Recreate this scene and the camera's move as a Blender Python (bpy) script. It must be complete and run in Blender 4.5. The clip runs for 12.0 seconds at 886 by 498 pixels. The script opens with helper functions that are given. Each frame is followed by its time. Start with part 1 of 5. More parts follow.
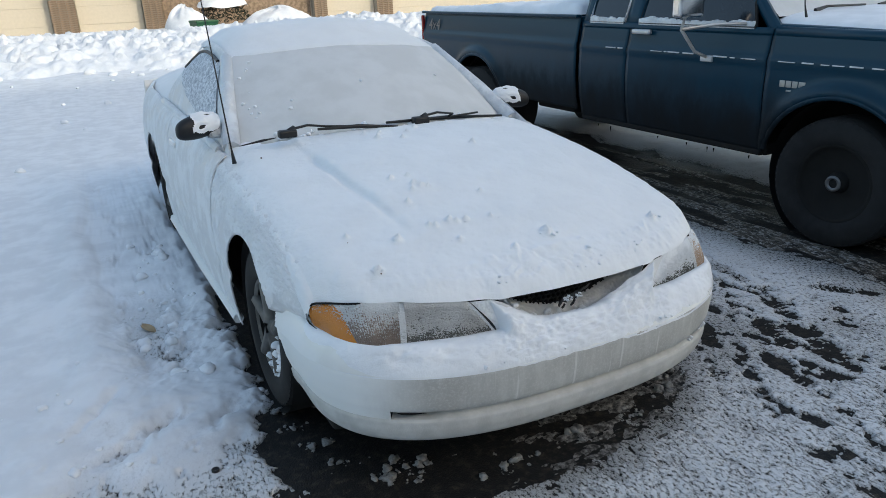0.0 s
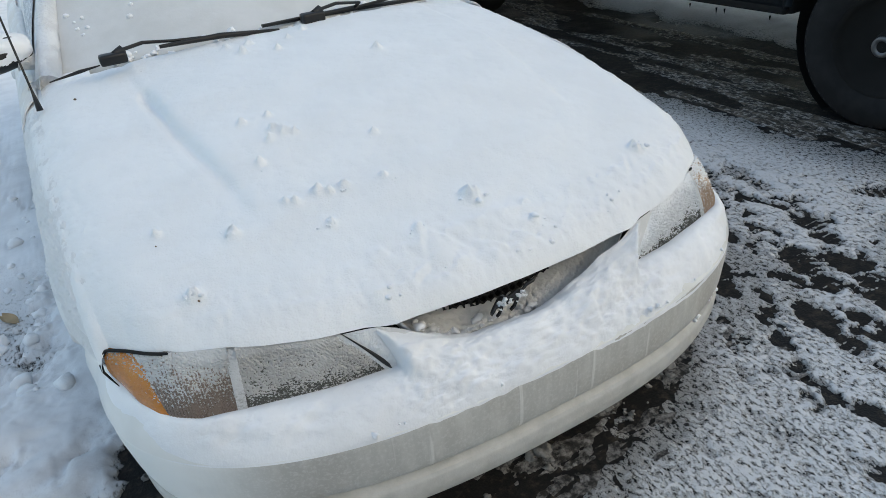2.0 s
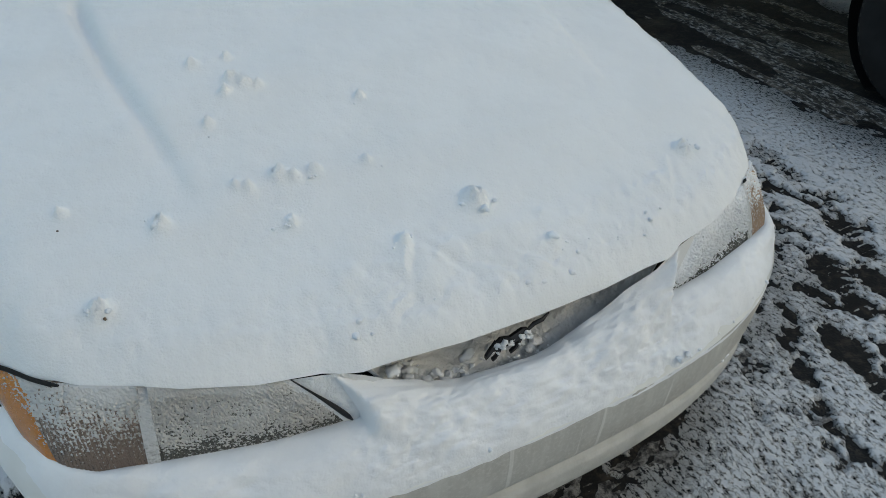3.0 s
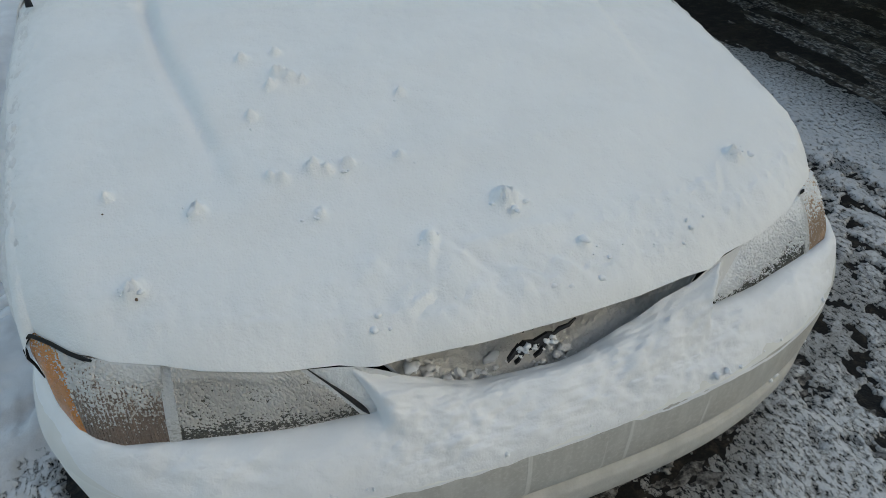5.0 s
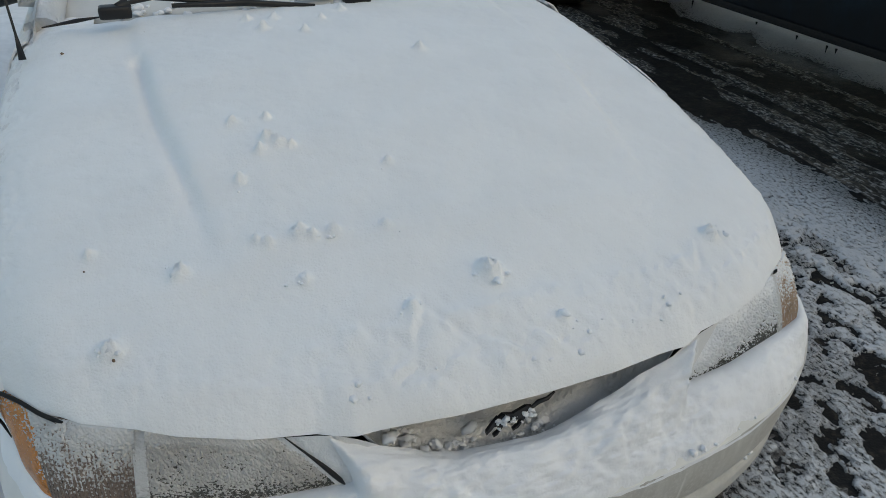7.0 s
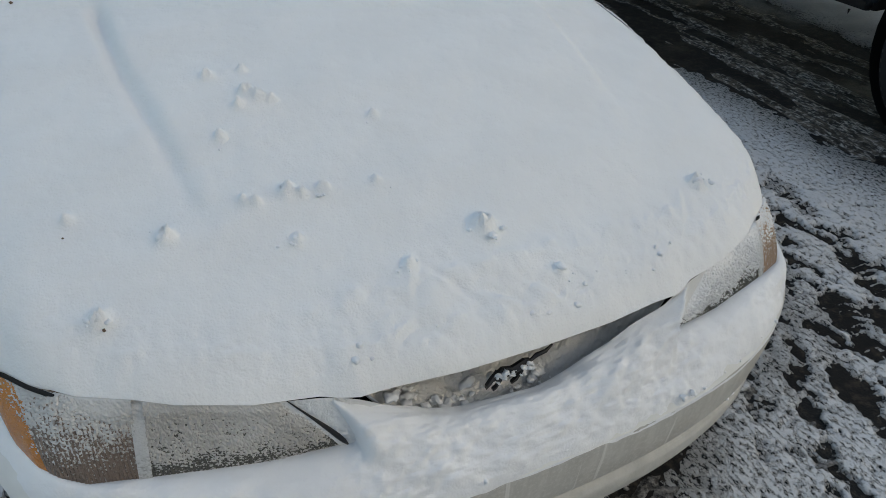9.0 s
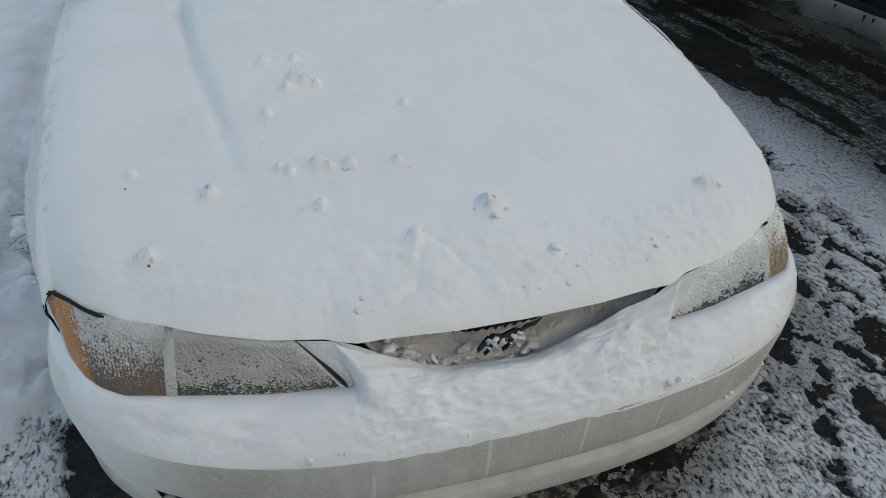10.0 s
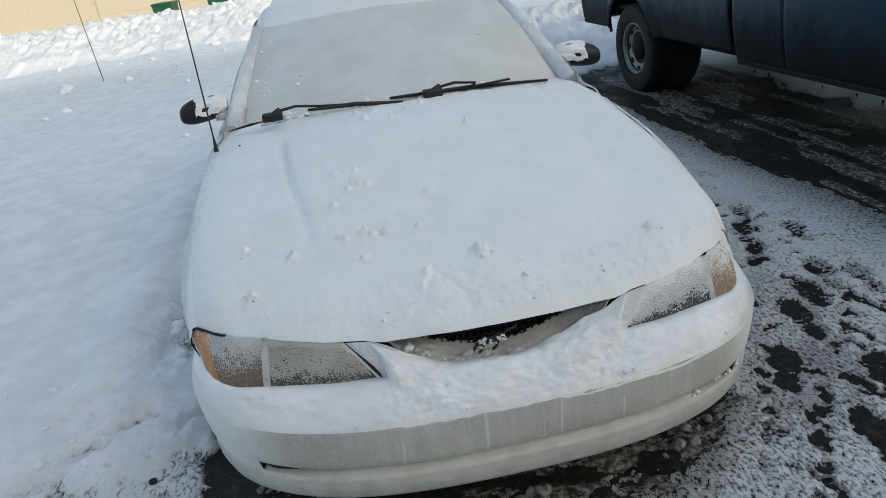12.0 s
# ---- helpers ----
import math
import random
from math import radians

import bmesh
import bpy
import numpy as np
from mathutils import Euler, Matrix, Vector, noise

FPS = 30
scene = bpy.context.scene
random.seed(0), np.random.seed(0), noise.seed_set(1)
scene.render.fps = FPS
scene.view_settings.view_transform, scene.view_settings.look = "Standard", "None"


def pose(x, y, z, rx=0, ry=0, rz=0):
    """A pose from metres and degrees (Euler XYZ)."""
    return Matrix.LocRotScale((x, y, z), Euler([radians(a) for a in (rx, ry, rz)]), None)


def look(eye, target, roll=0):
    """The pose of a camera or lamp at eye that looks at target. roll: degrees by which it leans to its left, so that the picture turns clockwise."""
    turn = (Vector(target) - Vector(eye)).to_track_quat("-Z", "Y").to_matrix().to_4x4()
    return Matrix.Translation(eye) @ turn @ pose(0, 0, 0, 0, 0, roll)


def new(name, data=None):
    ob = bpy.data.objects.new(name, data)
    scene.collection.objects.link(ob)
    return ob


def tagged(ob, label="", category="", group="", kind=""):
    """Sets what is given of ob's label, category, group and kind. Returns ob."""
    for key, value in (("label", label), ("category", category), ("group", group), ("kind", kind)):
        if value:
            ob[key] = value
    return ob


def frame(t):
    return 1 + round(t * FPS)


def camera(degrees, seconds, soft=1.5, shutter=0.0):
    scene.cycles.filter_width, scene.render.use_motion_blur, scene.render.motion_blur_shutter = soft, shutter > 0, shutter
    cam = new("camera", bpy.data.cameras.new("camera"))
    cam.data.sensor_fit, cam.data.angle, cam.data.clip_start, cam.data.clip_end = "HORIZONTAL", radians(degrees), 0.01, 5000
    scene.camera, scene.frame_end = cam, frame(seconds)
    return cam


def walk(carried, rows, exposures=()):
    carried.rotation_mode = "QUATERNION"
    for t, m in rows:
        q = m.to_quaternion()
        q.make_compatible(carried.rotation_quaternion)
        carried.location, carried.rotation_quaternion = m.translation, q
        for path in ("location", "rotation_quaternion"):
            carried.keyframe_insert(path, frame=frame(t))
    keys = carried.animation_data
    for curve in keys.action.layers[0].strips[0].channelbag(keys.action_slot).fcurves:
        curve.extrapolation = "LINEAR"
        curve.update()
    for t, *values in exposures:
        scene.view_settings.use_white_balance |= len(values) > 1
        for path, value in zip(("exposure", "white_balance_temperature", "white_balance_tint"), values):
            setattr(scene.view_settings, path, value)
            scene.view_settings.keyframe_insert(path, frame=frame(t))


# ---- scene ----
cam = camera(64.3, 12.0, soft=0.9)
PATH = [
    (0, (-1.275, -1.609, 1.598), (-0.455, 0.074, 0.894), -2.4),
    (0.5, (-1.052, -1.552, 1.575), (-0.292, 0.114, 0.772), -5.6),
    (1, (-0.934, -1.36, 1.503), (-0.085, 0.132, 0.478), 0.6),
    (1.5, (-0.795, -1.16, 1.486), (0.123, 0.217, 0.363), -3.5),
    (2, (-0.594, -0.967, 1.495), (0.105, 0.603, 0.474), -8.1),
    (2.5, (-0.506, -0.75, 1.468), (0.198, 0.77, 0.375), -2.0),
    (3, (-0.438, -0.61, 1.47), (0.237, 0.82, 0.245), -1.5),
    (3.2, (-0.415, -0.588, 1.474), (0.172, 0.863, 0.23), -1.5),
    (4.8, (-0.362, -0.636, 1.456), (0.121, 0.88, 0.245), -3.0),
    (5, (-0.358, -0.643, 1.454), (0.115, 0.88, 0.247), -3.8),
    (5.5, (-0.364, -0.625, 1.451), (0.045, 0.831, 0.143), -3.0),
    (6, (-0.358, -0.616, 1.464), (0.113, 0.849, 0.186), -3.2),
    (6.5, (-0.357, -0.612, 1.481), (0.168, 0.901, 0.283), -3.6),
    (6.7, (-0.368, -0.631, 1.481), (0.205, 0.94, 0.384), 0.0),
    (8.3, (-0.363, -0.643, 1.479), (0.169, 0.964, 0.413), -2.4),
    (8.5, (-0.372, -0.634, 1.478), (0.177, 0.921, 0.347), -0.9),
    (9, (-0.421, -0.591, 1.482), (0.236, 0.868, 0.282), 0.7),
    (9.5, (-0.427, -0.614, 1.502), (0.372, 0.8, 0.334), 1.4),
    (10, (-0.353, -0.774, 1.494), (0.108, 0.788, 0.332), 0.5),
    (10.5, (-0.317, -0.911, 1.513), (-0.006, 0.707, 0.379), -1.6),
    (11, (-0.388, -1.099, 1.54), (-0.031, 0.52, 0.422), 0.8),
    (11.5, (-0.333, -1.299, 1.564), (0.031, 0.427, 0.62), -0.6),
    (11.8, (-0.243, -1.417, 1.509), (0.087, 0.422, 0.794), -0.9),
    (11.9, (-0.231, -1.413, 1.518), (0.002, 0.392, 0.69), -4.6),
    (12, (-0.207, -1.427, 1.563), (-0.036, 0.398, 0.763), -8.8),
]

EXPOSURES = [(0, 1.12, 7150, 4), (1.0, 1.42, 7450, 4), (1.5, 1.5, 7700, 4), (2.5, 1.08, 7900, 2), (3.0, 0.95, 7950, 0), (5.5, 0.86, 8050, 1), (9.0, 0.88, 8200, 4), (9.5, 1.0, 8200, 4), (10.0, 0.92, 8150, 4), (10.5, 1.02, 8150, 3), (11.0, 1.04, 8100, 3), (11.5, 1.35, 8000, 3), (11.8, 1.0, 7850, 3), (12, 1.0, 7750, 3)]
walk(cam, [(t, look(eye, target, roll)) for t, eye, target, roll in PATH], EXPOSURES)

# ---- world and sun ----
SUN_EL, SUN_AZ = 24.0, 150.0   # azimuth clockwise from +y
world = bpy.data.worlds.new("sky")
scene.world = world
world.use_nodes = True
wn = world.node_tree.nodes
sky = wn.new("ShaderNodeTexSky")
sky.sky_type = "NISHITA"
sky.sun_disc = False
sky.sun_elevation = radians(SUN_EL)
sky.sun_rotation = radians(SUN_AZ)
sky.air_density, sky.dust_density = 1.0, 2.0
world.node_tree.links.new(sky.outputs[0], wn["Background"].inputs[0])
wn["Background"].inputs[1].default_value = 0.15
sun = new("sun", bpy.data.lights.new("sun", "SUN"))
sun.data.energy, sun.data.angle, sun.data.color = 0.6, radians(0.6), (1.0, 0.965, 0.91)
sd = Vector((math.sin(radians(SUN_AZ)) * math.cos(radians(SUN_EL)), math.cos(radians(SUN_AZ)) * math.cos(radians(SUN_EL)), math.sin(radians(SUN_EL))))
sun.matrix_world = look(sd * 60, (0, 0, 0))


# ---- materials ----
class Mat:
    """A node material with a principled shader and short ways to wire noises into it."""
    def __init__(self, name, color, rough=0.5, metal=0.0, coat=0.0, ior=1.45, transmission=0.0):
        self.m = bpy.data.materials.new(name)
        self.m.use_nodes = True
        self.t = self.m.node_tree
        self.p = self.t.nodes["Principled BSDF"]
        self.set("Base Color", (*color, 1))
        self.set("Roughness", rough)
        self.set("Metallic", metal)
        self.set("Coat Weight", coat)
        self.set("IOR", ior)
        self.set("Transmission Weight", transmission)
        self.obj = self.node("ShaderNodeTexCoord").outputs["Object"]

    def set(self, key, v):
        self.p.inputs[key].default_value = v

    def node(self, kind):
        return self.t.nodes.new(kind)

    def wire(self, a, b):
        self.t.links.new(a, b)

    def coords(self, stretch=(1, 1, 1)):
        n = self.node("ShaderNodeMapping")
        n.inputs["Scale"].default_value = stretch
        self.wire(self.obj, n.inputs["Vector"])
        return n.outputs[0]

    def noise(self, scale, detail=4, rough=0.55, stretch=None, distort=0.0):
        n = self.node("ShaderNodeTexNoise")
        n.inputs["Scale"].default_value, n.inputs["Detail"].default_value, n.inputs["Roughness"].default_value = scale, detail, rough
        n.inputs["Distortion"].default_value = distort
        self.wire(self.coords(stretch) if stretch else self.obj, n.inputs["Vector"])
        return n.outputs["Fac"]

    def ramp(self, fac, a, b, ca=0.0, cb=1.0):
        n = self.node("ShaderNodeMapRange")
        n.interpolation_type = "SMOOTHSTEP"
        for k, v in (("From Min", a), ("From Max", b), ("To Min", ca), ("To Max", cb)):
            n.inputs[k].default_value = v
        self.wire(fac, n.inputs["Value"])
        return n.outputs["Result"]

    def mix(self, fac, a, b):
        n = self.node("ShaderNodeMix")
        n.data_type = "RGBA"
        if isinstance(fac, (int, float)):
            n.inputs[0].default_value = fac
        else:
            self.wire(fac, n.inputs[0])
        for sock, v in ((n.inputs[6], a), (n.inputs[7], b)):
            if isinstance(v, tuple):
                sock.default_value = (*v, 1)
            else:
                self.wire(v, sock)
        return n.outputs[2]

    def math(self, op, a, b):
        n = self.node("ShaderNodeMath")
        n.operation = op
        for sock, v in ((n.inputs[0], a), (n.inputs[1], b)):
            if isinstance(v, (int, float)):
                sock.default_value = v
            else:
                self.wire(v, sock)
        return n.outputs[0]

    def color(self, c):
        self.wire(c, self.p.inputs["Base Color"])

    def roughness(self, r):
        self.wire(r, self.p.inputs["Roughness"])

    def bump(self, *layers):
        last = None
        for h, strength, dist in layers:
            n = self.node("ShaderNodeBump")
            n.inputs["Strength"].default_value, n.inputs["Distance"].default_value = strength, dist
            self.wire(h, n.inputs["Height"])
            if last:
                self.wire(last, n.inputs["Normal"])
            last = n.outputs[0]
        self.wire(last, self.p.inputs["Normal"])
        return self.m


def make_snow(name, base=(0.84, 0.86, 0.89), low=(0.76, 0.78, 0.81), grain=0.5):
    k = Mat(name, base, 0.65)
    k.color(k.mix(k.ramp(k.noise(6, 5), 0.35, 0.65), low, base))
    k.set("Subsurface Weight", 0.0)
    return k.bump((k.noise(35, 4), grain * 0.5, 0.01), (k.noise(260, 3), grain, 0.002))


SNOW = make_snow("snow")
SNOW_FINE = make_snow("wind_packed_snow", (0.83, 0.845, 0.86), (0.80, 0.815, 0.83), 0.75)
CRUST = make_snow("thin_grey_snow_crust", (0.66, 0.67, 0.675), (0.60, 0.61, 0.61), 0.2)


def make_frosted():
    """White paint with a torn crust of frost on it."""
    k = Mat("frosted_paint", (0.76, 0.78, 0.80), 0.6)
    torn = k.math("ADD", k.noise(7, 6, 0.62), k.math("MULTIPLY", k.noise(60, 4, 0.6), 0.12))
    fac = k.ramp(torn, 0.46, 0.66)
    k.color(k.mix(fac, (0.66, 0.67, 0.68), (0.81, 0.825, 0.84)))
    k.roughness(k.ramp(fac, 0, 1, 0.4, 0.75))
    return k.bump((fac, 0.35, 0.006), (k.math("MULTIPLY", fac, k.noise(90, 4, 0.65)), 0.8, 0.008), (k.noise(300, 3), 0.3, 0.002))


FROSTED = make_frosted()


def make_ground_snow():
    """Snow that turns threadbare over the asphalt where it lies only millimetres deep."""
    k = Mat("thin_ground_snow", (0.84, 0.86, 0.89), 0.65)
    sep = k.node("ShaderNodeSeparateXYZ")
    k.wire(k.obj, sep.inputs[0])
    grain = k.ramp(k.noise(80, 6, 0.75, (1, 0.55, 0.0)), 0.44, 0.72, 0.004, -0.021)
    fine = k.math("MULTIPLY", k.math("SUBTRACT", k.noise(240, 3, 0.65, (1, 0.7, 0.0)), 0.5), 0.026)
    depth = k.math("ADD", sep.outputs["Z"], k.math("ADD", grain, fine))
    white = k.mix(k.ramp(k.noise(6, 5), 0.35, 0.65), (0.68, 0.70, 0.73), (0.77, 0.79, 0.82))
    dirt = k.mix(k.math("MULTIPLY", k.ramp(k.noise(4.2, 6, 0.65), 0.52, 0.76), k.ramp(depth, 0.075, 0.03)), white, (0.52, 0.525, 0.535))
    grey = k.mix(k.ramp(depth, 0.012, 0.045), k.mix(k.ramp(depth, 0.0, 0.014), (0.42, 0.425, 0.43), (0.62, 0.635, 0.66)), dirt)
    stone = k.mix(k.noise(160, 3), (0.005, 0.005, 0.0055), (0.022, 0.021, 0.020))
    stone = k.mix(k.ramp(k.noise(34, 6, 0.7), 0.48, 0.68), stone, (0.062, 0.052, 0.042))
    k.color(k.mix(k.ramp(depth, -0.0045, 0.0010), stone, grey))
    k.set("Specular IOR Level", 0.2)
    return k.bump((k.noise(30, 4), 0.10, 0.01), (k.ramp(depth, -0.003, 0.010), 0.8, 0.006), (k.noise(240, 3), 0.35, 0.002))


GROUND_SNOW = make_ground_snow()


def make_slush():
    k = Mat("brown_slush", (0.07, 0.06, 0.05), 0.7)
    n = k.noise(24, 6, 0.68, (1, 0.4, 1))
    icy = k.ramp(k.noise(60, 5, 0.7, (1, 0.5, 1)), 0.49, 0.66)
    mud = k.mix(k.ramp(n, 0.42, 0.70), (0.026, 0.022, 0.018), (0.18, 0.155, 0.128))
    k.color(k.mix(icy, mud, (0.44, 0.435, 0.43)))
    k.set("Specular IOR Level", 0.25)
    return k.bump((n, 0.8, 0.015), (k.noise(90, 4), 0.6, 0.004))


SLUSH = make_slush()


def make_grey_slush():
    k = Mat("grey_icy_slush", (0.16, 0.15, 0.14), 0.6)
    n = k.noise(40, 6, 0.7)
    k.color(k.mix(k.ramp(n, 0.40, 0.66), (0.03, 0.028, 0.026), (0.32, 0.31, 0.305)))
    k.set("Specular IOR Level", 0.3)
    return k.bump((n, 0.9, 0.012), (k.noise(160, 4), 0.6, 0.003))


GREY_SLUSH = make_grey_slush()


def make_ground():
    k = Mat("wet_asphalt", (0.03, 0.03, 0.032), 0.5)
    stone = k.noise(160, 3)
    wet = k.ramp(k.noise(1.7, 4), 0.4, 0.62)
    base = k.mix(stone, (0.005, 0.005, 0.0055), (0.022, 0.0215, 0.021))
    k.color(k.mix(k.ramp(k.noise(26, 6, 0.72), 0.48, 0.68), base, (0.046, 0.039, 0.032)))
    k.roughness(k.ramp(wet, 0, 1, 0.8, 0.5))
    k.set("Specular IOR Level", 0.2)
    return k.bump((stone, 0.6, 0.004), (k.noise(20, 4), 0.5, 0.01))


ASPHALT = make_ground()


def make_paint():
    k = Mat("white_paint", (0.74, 0.74, 0.71), 0.3, coat=0.3)
    k.color(k.mix(k.ramp(k.noise(5, 5), 0.4, 0.75), (0.79, 0.80, 0.79), (0.70, 0.705, 0.685)))
    return k.bump((k.noise(300, 2), 0.05, 0.001))


PAINT = make_paint()


def make_dirty():
    """Bumper face under a dried grey film of salt: blotches, fine grain and a few pale runs."""
    k = Mat("salt_stained_bumper", (0.4, 0.4, 0.38), 0.65)
    streak = k.noise(38, 4, 0.6, (1, 1, 0.12))
    blot = k.noise(7, 5)
    c = k.mix(k.ramp(streak, 0.38, 0.70), (0.43, 0.43, 0.41), (0.51, 0.51, 0.485))
    c = k.mix(k.ramp(blot, 0.42, 0.7), c, (0.40, 0.39, 0.365))
    c = k.mix(k.math("MULTIPLY", k.ramp(k.noise(130, 5, 0.7), 0.45, 0.7), 0.5), c, (0.60, 0.60, 0.585))
    run = k.ramp(k.noise(30, 3, 0.5, (1, 0.3, 0.045)), 0.665, 0.72)
    c = k.mix(k.math("MULTIPLY", run, 0.55), c, (0.70, 0.70, 0.68))
    sep = k.node("ShaderNodeSeparateXYZ")
    k.wire(k.obj, sep.inputs[0])
    side = k.math("ADD", k.math("ABSOLUTE", sep.outputs["X"], 0), k.math("MULTIPLY", blot, 0.16))
    k.color(k.mix(k.ramp(side, 0.66, 0.84), c, (0.76, 0.77, 0.76)))
    return k.bump((k.noise(150, 4, 0.65), 0.25, 0.0015), (run, 0.3, 0.002))


DIRTY = make_dirty()


def plain(name, color, rough=0.5, metal=0.0, coat=0.0, vary=0.25, scale=12, bump=0.08):
    k = Mat(name, color, rough, metal, coat)
    k.color(k.mix(k.ramp(k.noise(scale, 5), 0.3, 0.7), color, tuple(c * (1 - vary) for c in color)))
    return k.bump((k.noise(scale * 12, 3), bump, 0.002))


LIP = plain("salt_dusted_paint", (0.53, 0.525, 0.50), 0.6, vary=0.2, scale=18, bump=0.4)
RUBBER = plain("tyre_rubber", (0.019, 0.019, 0.0195), 0.9, vary=0.4, bump=0.3)
BLACK = plain("black_plastic", (0.012, 0.012, 0.013), 0.5)
DARK = plain("dark_cavity", (0.008, 0.008, 0.008), 0.9)
ALLOY = plain("grey_alloy", (0.16, 0.155, 0.145), 0.6, 0.4, vary=0.5)
CHROME = plain("chrome", (0.75, 0.75, 0.75), 0.18, 1.0, vary=0.1)
DULL = plain("dull_dirty_chrome", (0.22, 0.22, 0.22), 0.5, 0.8)
DARK_CHROME = plain("darkened_chrome", (0.05, 0.05, 0.052), 0.35, 0.6)
ICE = plain("grey_ice_crumbs", (0.30, 0.295, 0.29), 0.6, vary=0.5, scale=60, bump=0.6)
BRIGHT = plain("bright_metal", (0.62, 0.62, 0.62), 0.35, 0.35, vary=0.15)
STEEL = plain("silver_steel", (0.5, 0.5, 0.48), 0.4, 0.7)


def make_truck_paint():
    """Dark teal paint that turns near-black and rougher towards the sills, broken up by noise."""
    k = Mat("dark_teal_paint", (0.006, 0.037, 0.064), 0.4)
    sep = k.node("ShaderNodeSeparateXYZ")
    k.wire(k.obj, sep.inputs[0])
    sill_dark = k.math("ADD", k.ramp(sep.outputs["Z"], 1.25, 0.6, 0.0, 0.62), k.math("MULTIPLY", k.noise(5, 6, 0.65, (1, 1, 0.5)), 0.55))
    fac = k.ramp(sill_dark, 0.38, 0.95)
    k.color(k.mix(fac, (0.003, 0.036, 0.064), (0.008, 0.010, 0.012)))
    k.roughness(k.ramp(fac, 0, 1, 0.28, 0.75))
    k.set("Specular IOR Level", 0.26)
    return k.bump((k.noise(200, 3), 0.06, 0.001))


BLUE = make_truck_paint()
UNDER = plain("dirty_underbody", (0.012, 0.0115, 0.0105), 0.9)
RED = plain("red_lens", (0.35, 0.02, 0.015), 0.25)
GLASS = plain("dark_glass", (0.012, 0.018, 0.024), 0.1, coat=0.2, vary=0.1, bump=0.0)


def make_lens(name, clear, crust, ribs=0.0, cover=(0.45, 0.6)):
    k = Mat(name, clear, 0.25, coat=0.4)
    n = k.noise(150, 5, 0.66, (1, 1, 1.5))
    sep = k.node("ShaderNodeSeparateXYZ")
    k.wire(k.obj, sep.inputs[0])
    fac = k.ramp(k.math("ADD", n, k.ramp(sep.outputs["Z"], 0.565, 0.65, -0.09, 0.07)), *cover)
    k.color(k.mix(fac, clear, crust))
    k.roughness(k.ramp(fac, 0, 1, 0.25, 0.75))
    layers = [(n, 1.0, 0.010), (k.noise(260, 3), 0.5, 0.002)]
    if ribs:
        w = k.node("ShaderNodeTexWave")
        w.inputs["Scale"].default_value = ribs
        k.wire(k.obj, w.inputs["Vector"])
        layers.insert(0, (w.outputs["Fac"], 0.9, 0.004))
    return k.bump(*layers)


RIDGE = make_lens("frosted_lamp_ridge", (0.55, 0.55, 0.54), (0.76, 0.765, 0.77), 0, (0.30, 0.50))
LAMP = make_lens("frosted_headlamp_lens", (0.13, 0.13, 0.115), (0.70, 0.70, 0.69), 60, (0.50, 0.66))
SIGNAL = make_lens("frosted_signal_lens", (0.30, 0.225, 0.185), (0.66, 0.63, 0.60), 60, (0.52, 0.68))
SIGNAL_WARM = make_lens("pale_amber_signal_lens", (0.58, 0.40, 0.28), (0.72, 0.64, 0.57), 60, (0.50, 0.68))
AMBER = make_lens("amber_lens", (0.70, 0.23, 0.012), (0.70, 0.52, 0.36), 0, (0.60, 0.78))
HOAR = make_snow("rough_hoar_frost", (0.62, 0.62, 0.615), (0.48, 0.475, 0.465), 1.0)
# frosted paint of the mouth; its grey also carries the recess's shade
SCOOP = make_snow("shade_greyed_frost", (0.66, 0.67, 0.68), (0.50, 0.51, 0.52), 1.6)
TORN = make_snow("torn_frost", (0.80, 0.81, 0.825), (0.72, 0.73, 0.745), 1.6)


def make_frost():
    k = Mat("frosted_window", (0.1, 0.12, 0.14), 0.6)
    n = k.noise(34, 7, 0.7, (1, 1, 1.6), 0.6)
    fac = k.ramp(n, 0.36, 0.62)
    k.color(k.mix(fac, (0.24, 0.28, 0.34), (0.74, 0.77, 0.81)))
    k.roughness(k.ramp(fac, 0, 1, 0.55, 0.8))
    return k.bump((n, 0.6, 0.006))


FROST = make_frost()
STUCCO = plain("beige_door", (0.62, 0.55, 0.44), 0.7, vary=0.06)
BRICK = plain("brown_brick", (0.36, 0.26, 0.18), 0.85, vary=0.5, scale=9, bump=0.4)
MORTAR = plain("mortar", (0.4, 0.36, 0.3), 0.9)
BROWN = plain("brown_trim", (0.14, 0.09, 0.06), 0.7)
GREEN = plain("green_bin_plastic", (0.012, 0.1, 0.045), 0.5)
ROOFING = plain("roof_shingle", (0.1, 0.09, 0.08), 0.9)
HEDGE = plain("dark_shrub_twigs", (0.03, 0.035, 0.02), 0.9)
GREY_WALL = plain("plain_shade_wall", (0.34, 0.32, 0.29), 0.8, vary=0.1)


# ---- noise fields and mesh helpers ----
def hash2(ix, iy, seed):
    v = np.sin(ix * 127.1 + iy * 311.7 + seed * 74.7) * 43758.5453
    return v - np.floor(v)


def vnoise(x, y, seed=0):
    """Smooth value noise from 0 to 1 on arrays."""
    ix, iy = np.floor(x), np.floor(y)
    fx, fy = x - ix, y - iy
    fx, fy = fx * fx * (3 - 2 * fx), fy * fy * (3 - 2 * fy)
    a, b = hash2(ix, iy, seed), hash2(ix + 1, iy, seed)
    c, d = hash2(ix, iy + 1, seed), hash2(ix + 1, iy + 1, seed)
    return (a * (1 - fx) + b * fx) * (1 - fy) + (c * (1 - fx) + d * fx) * fy


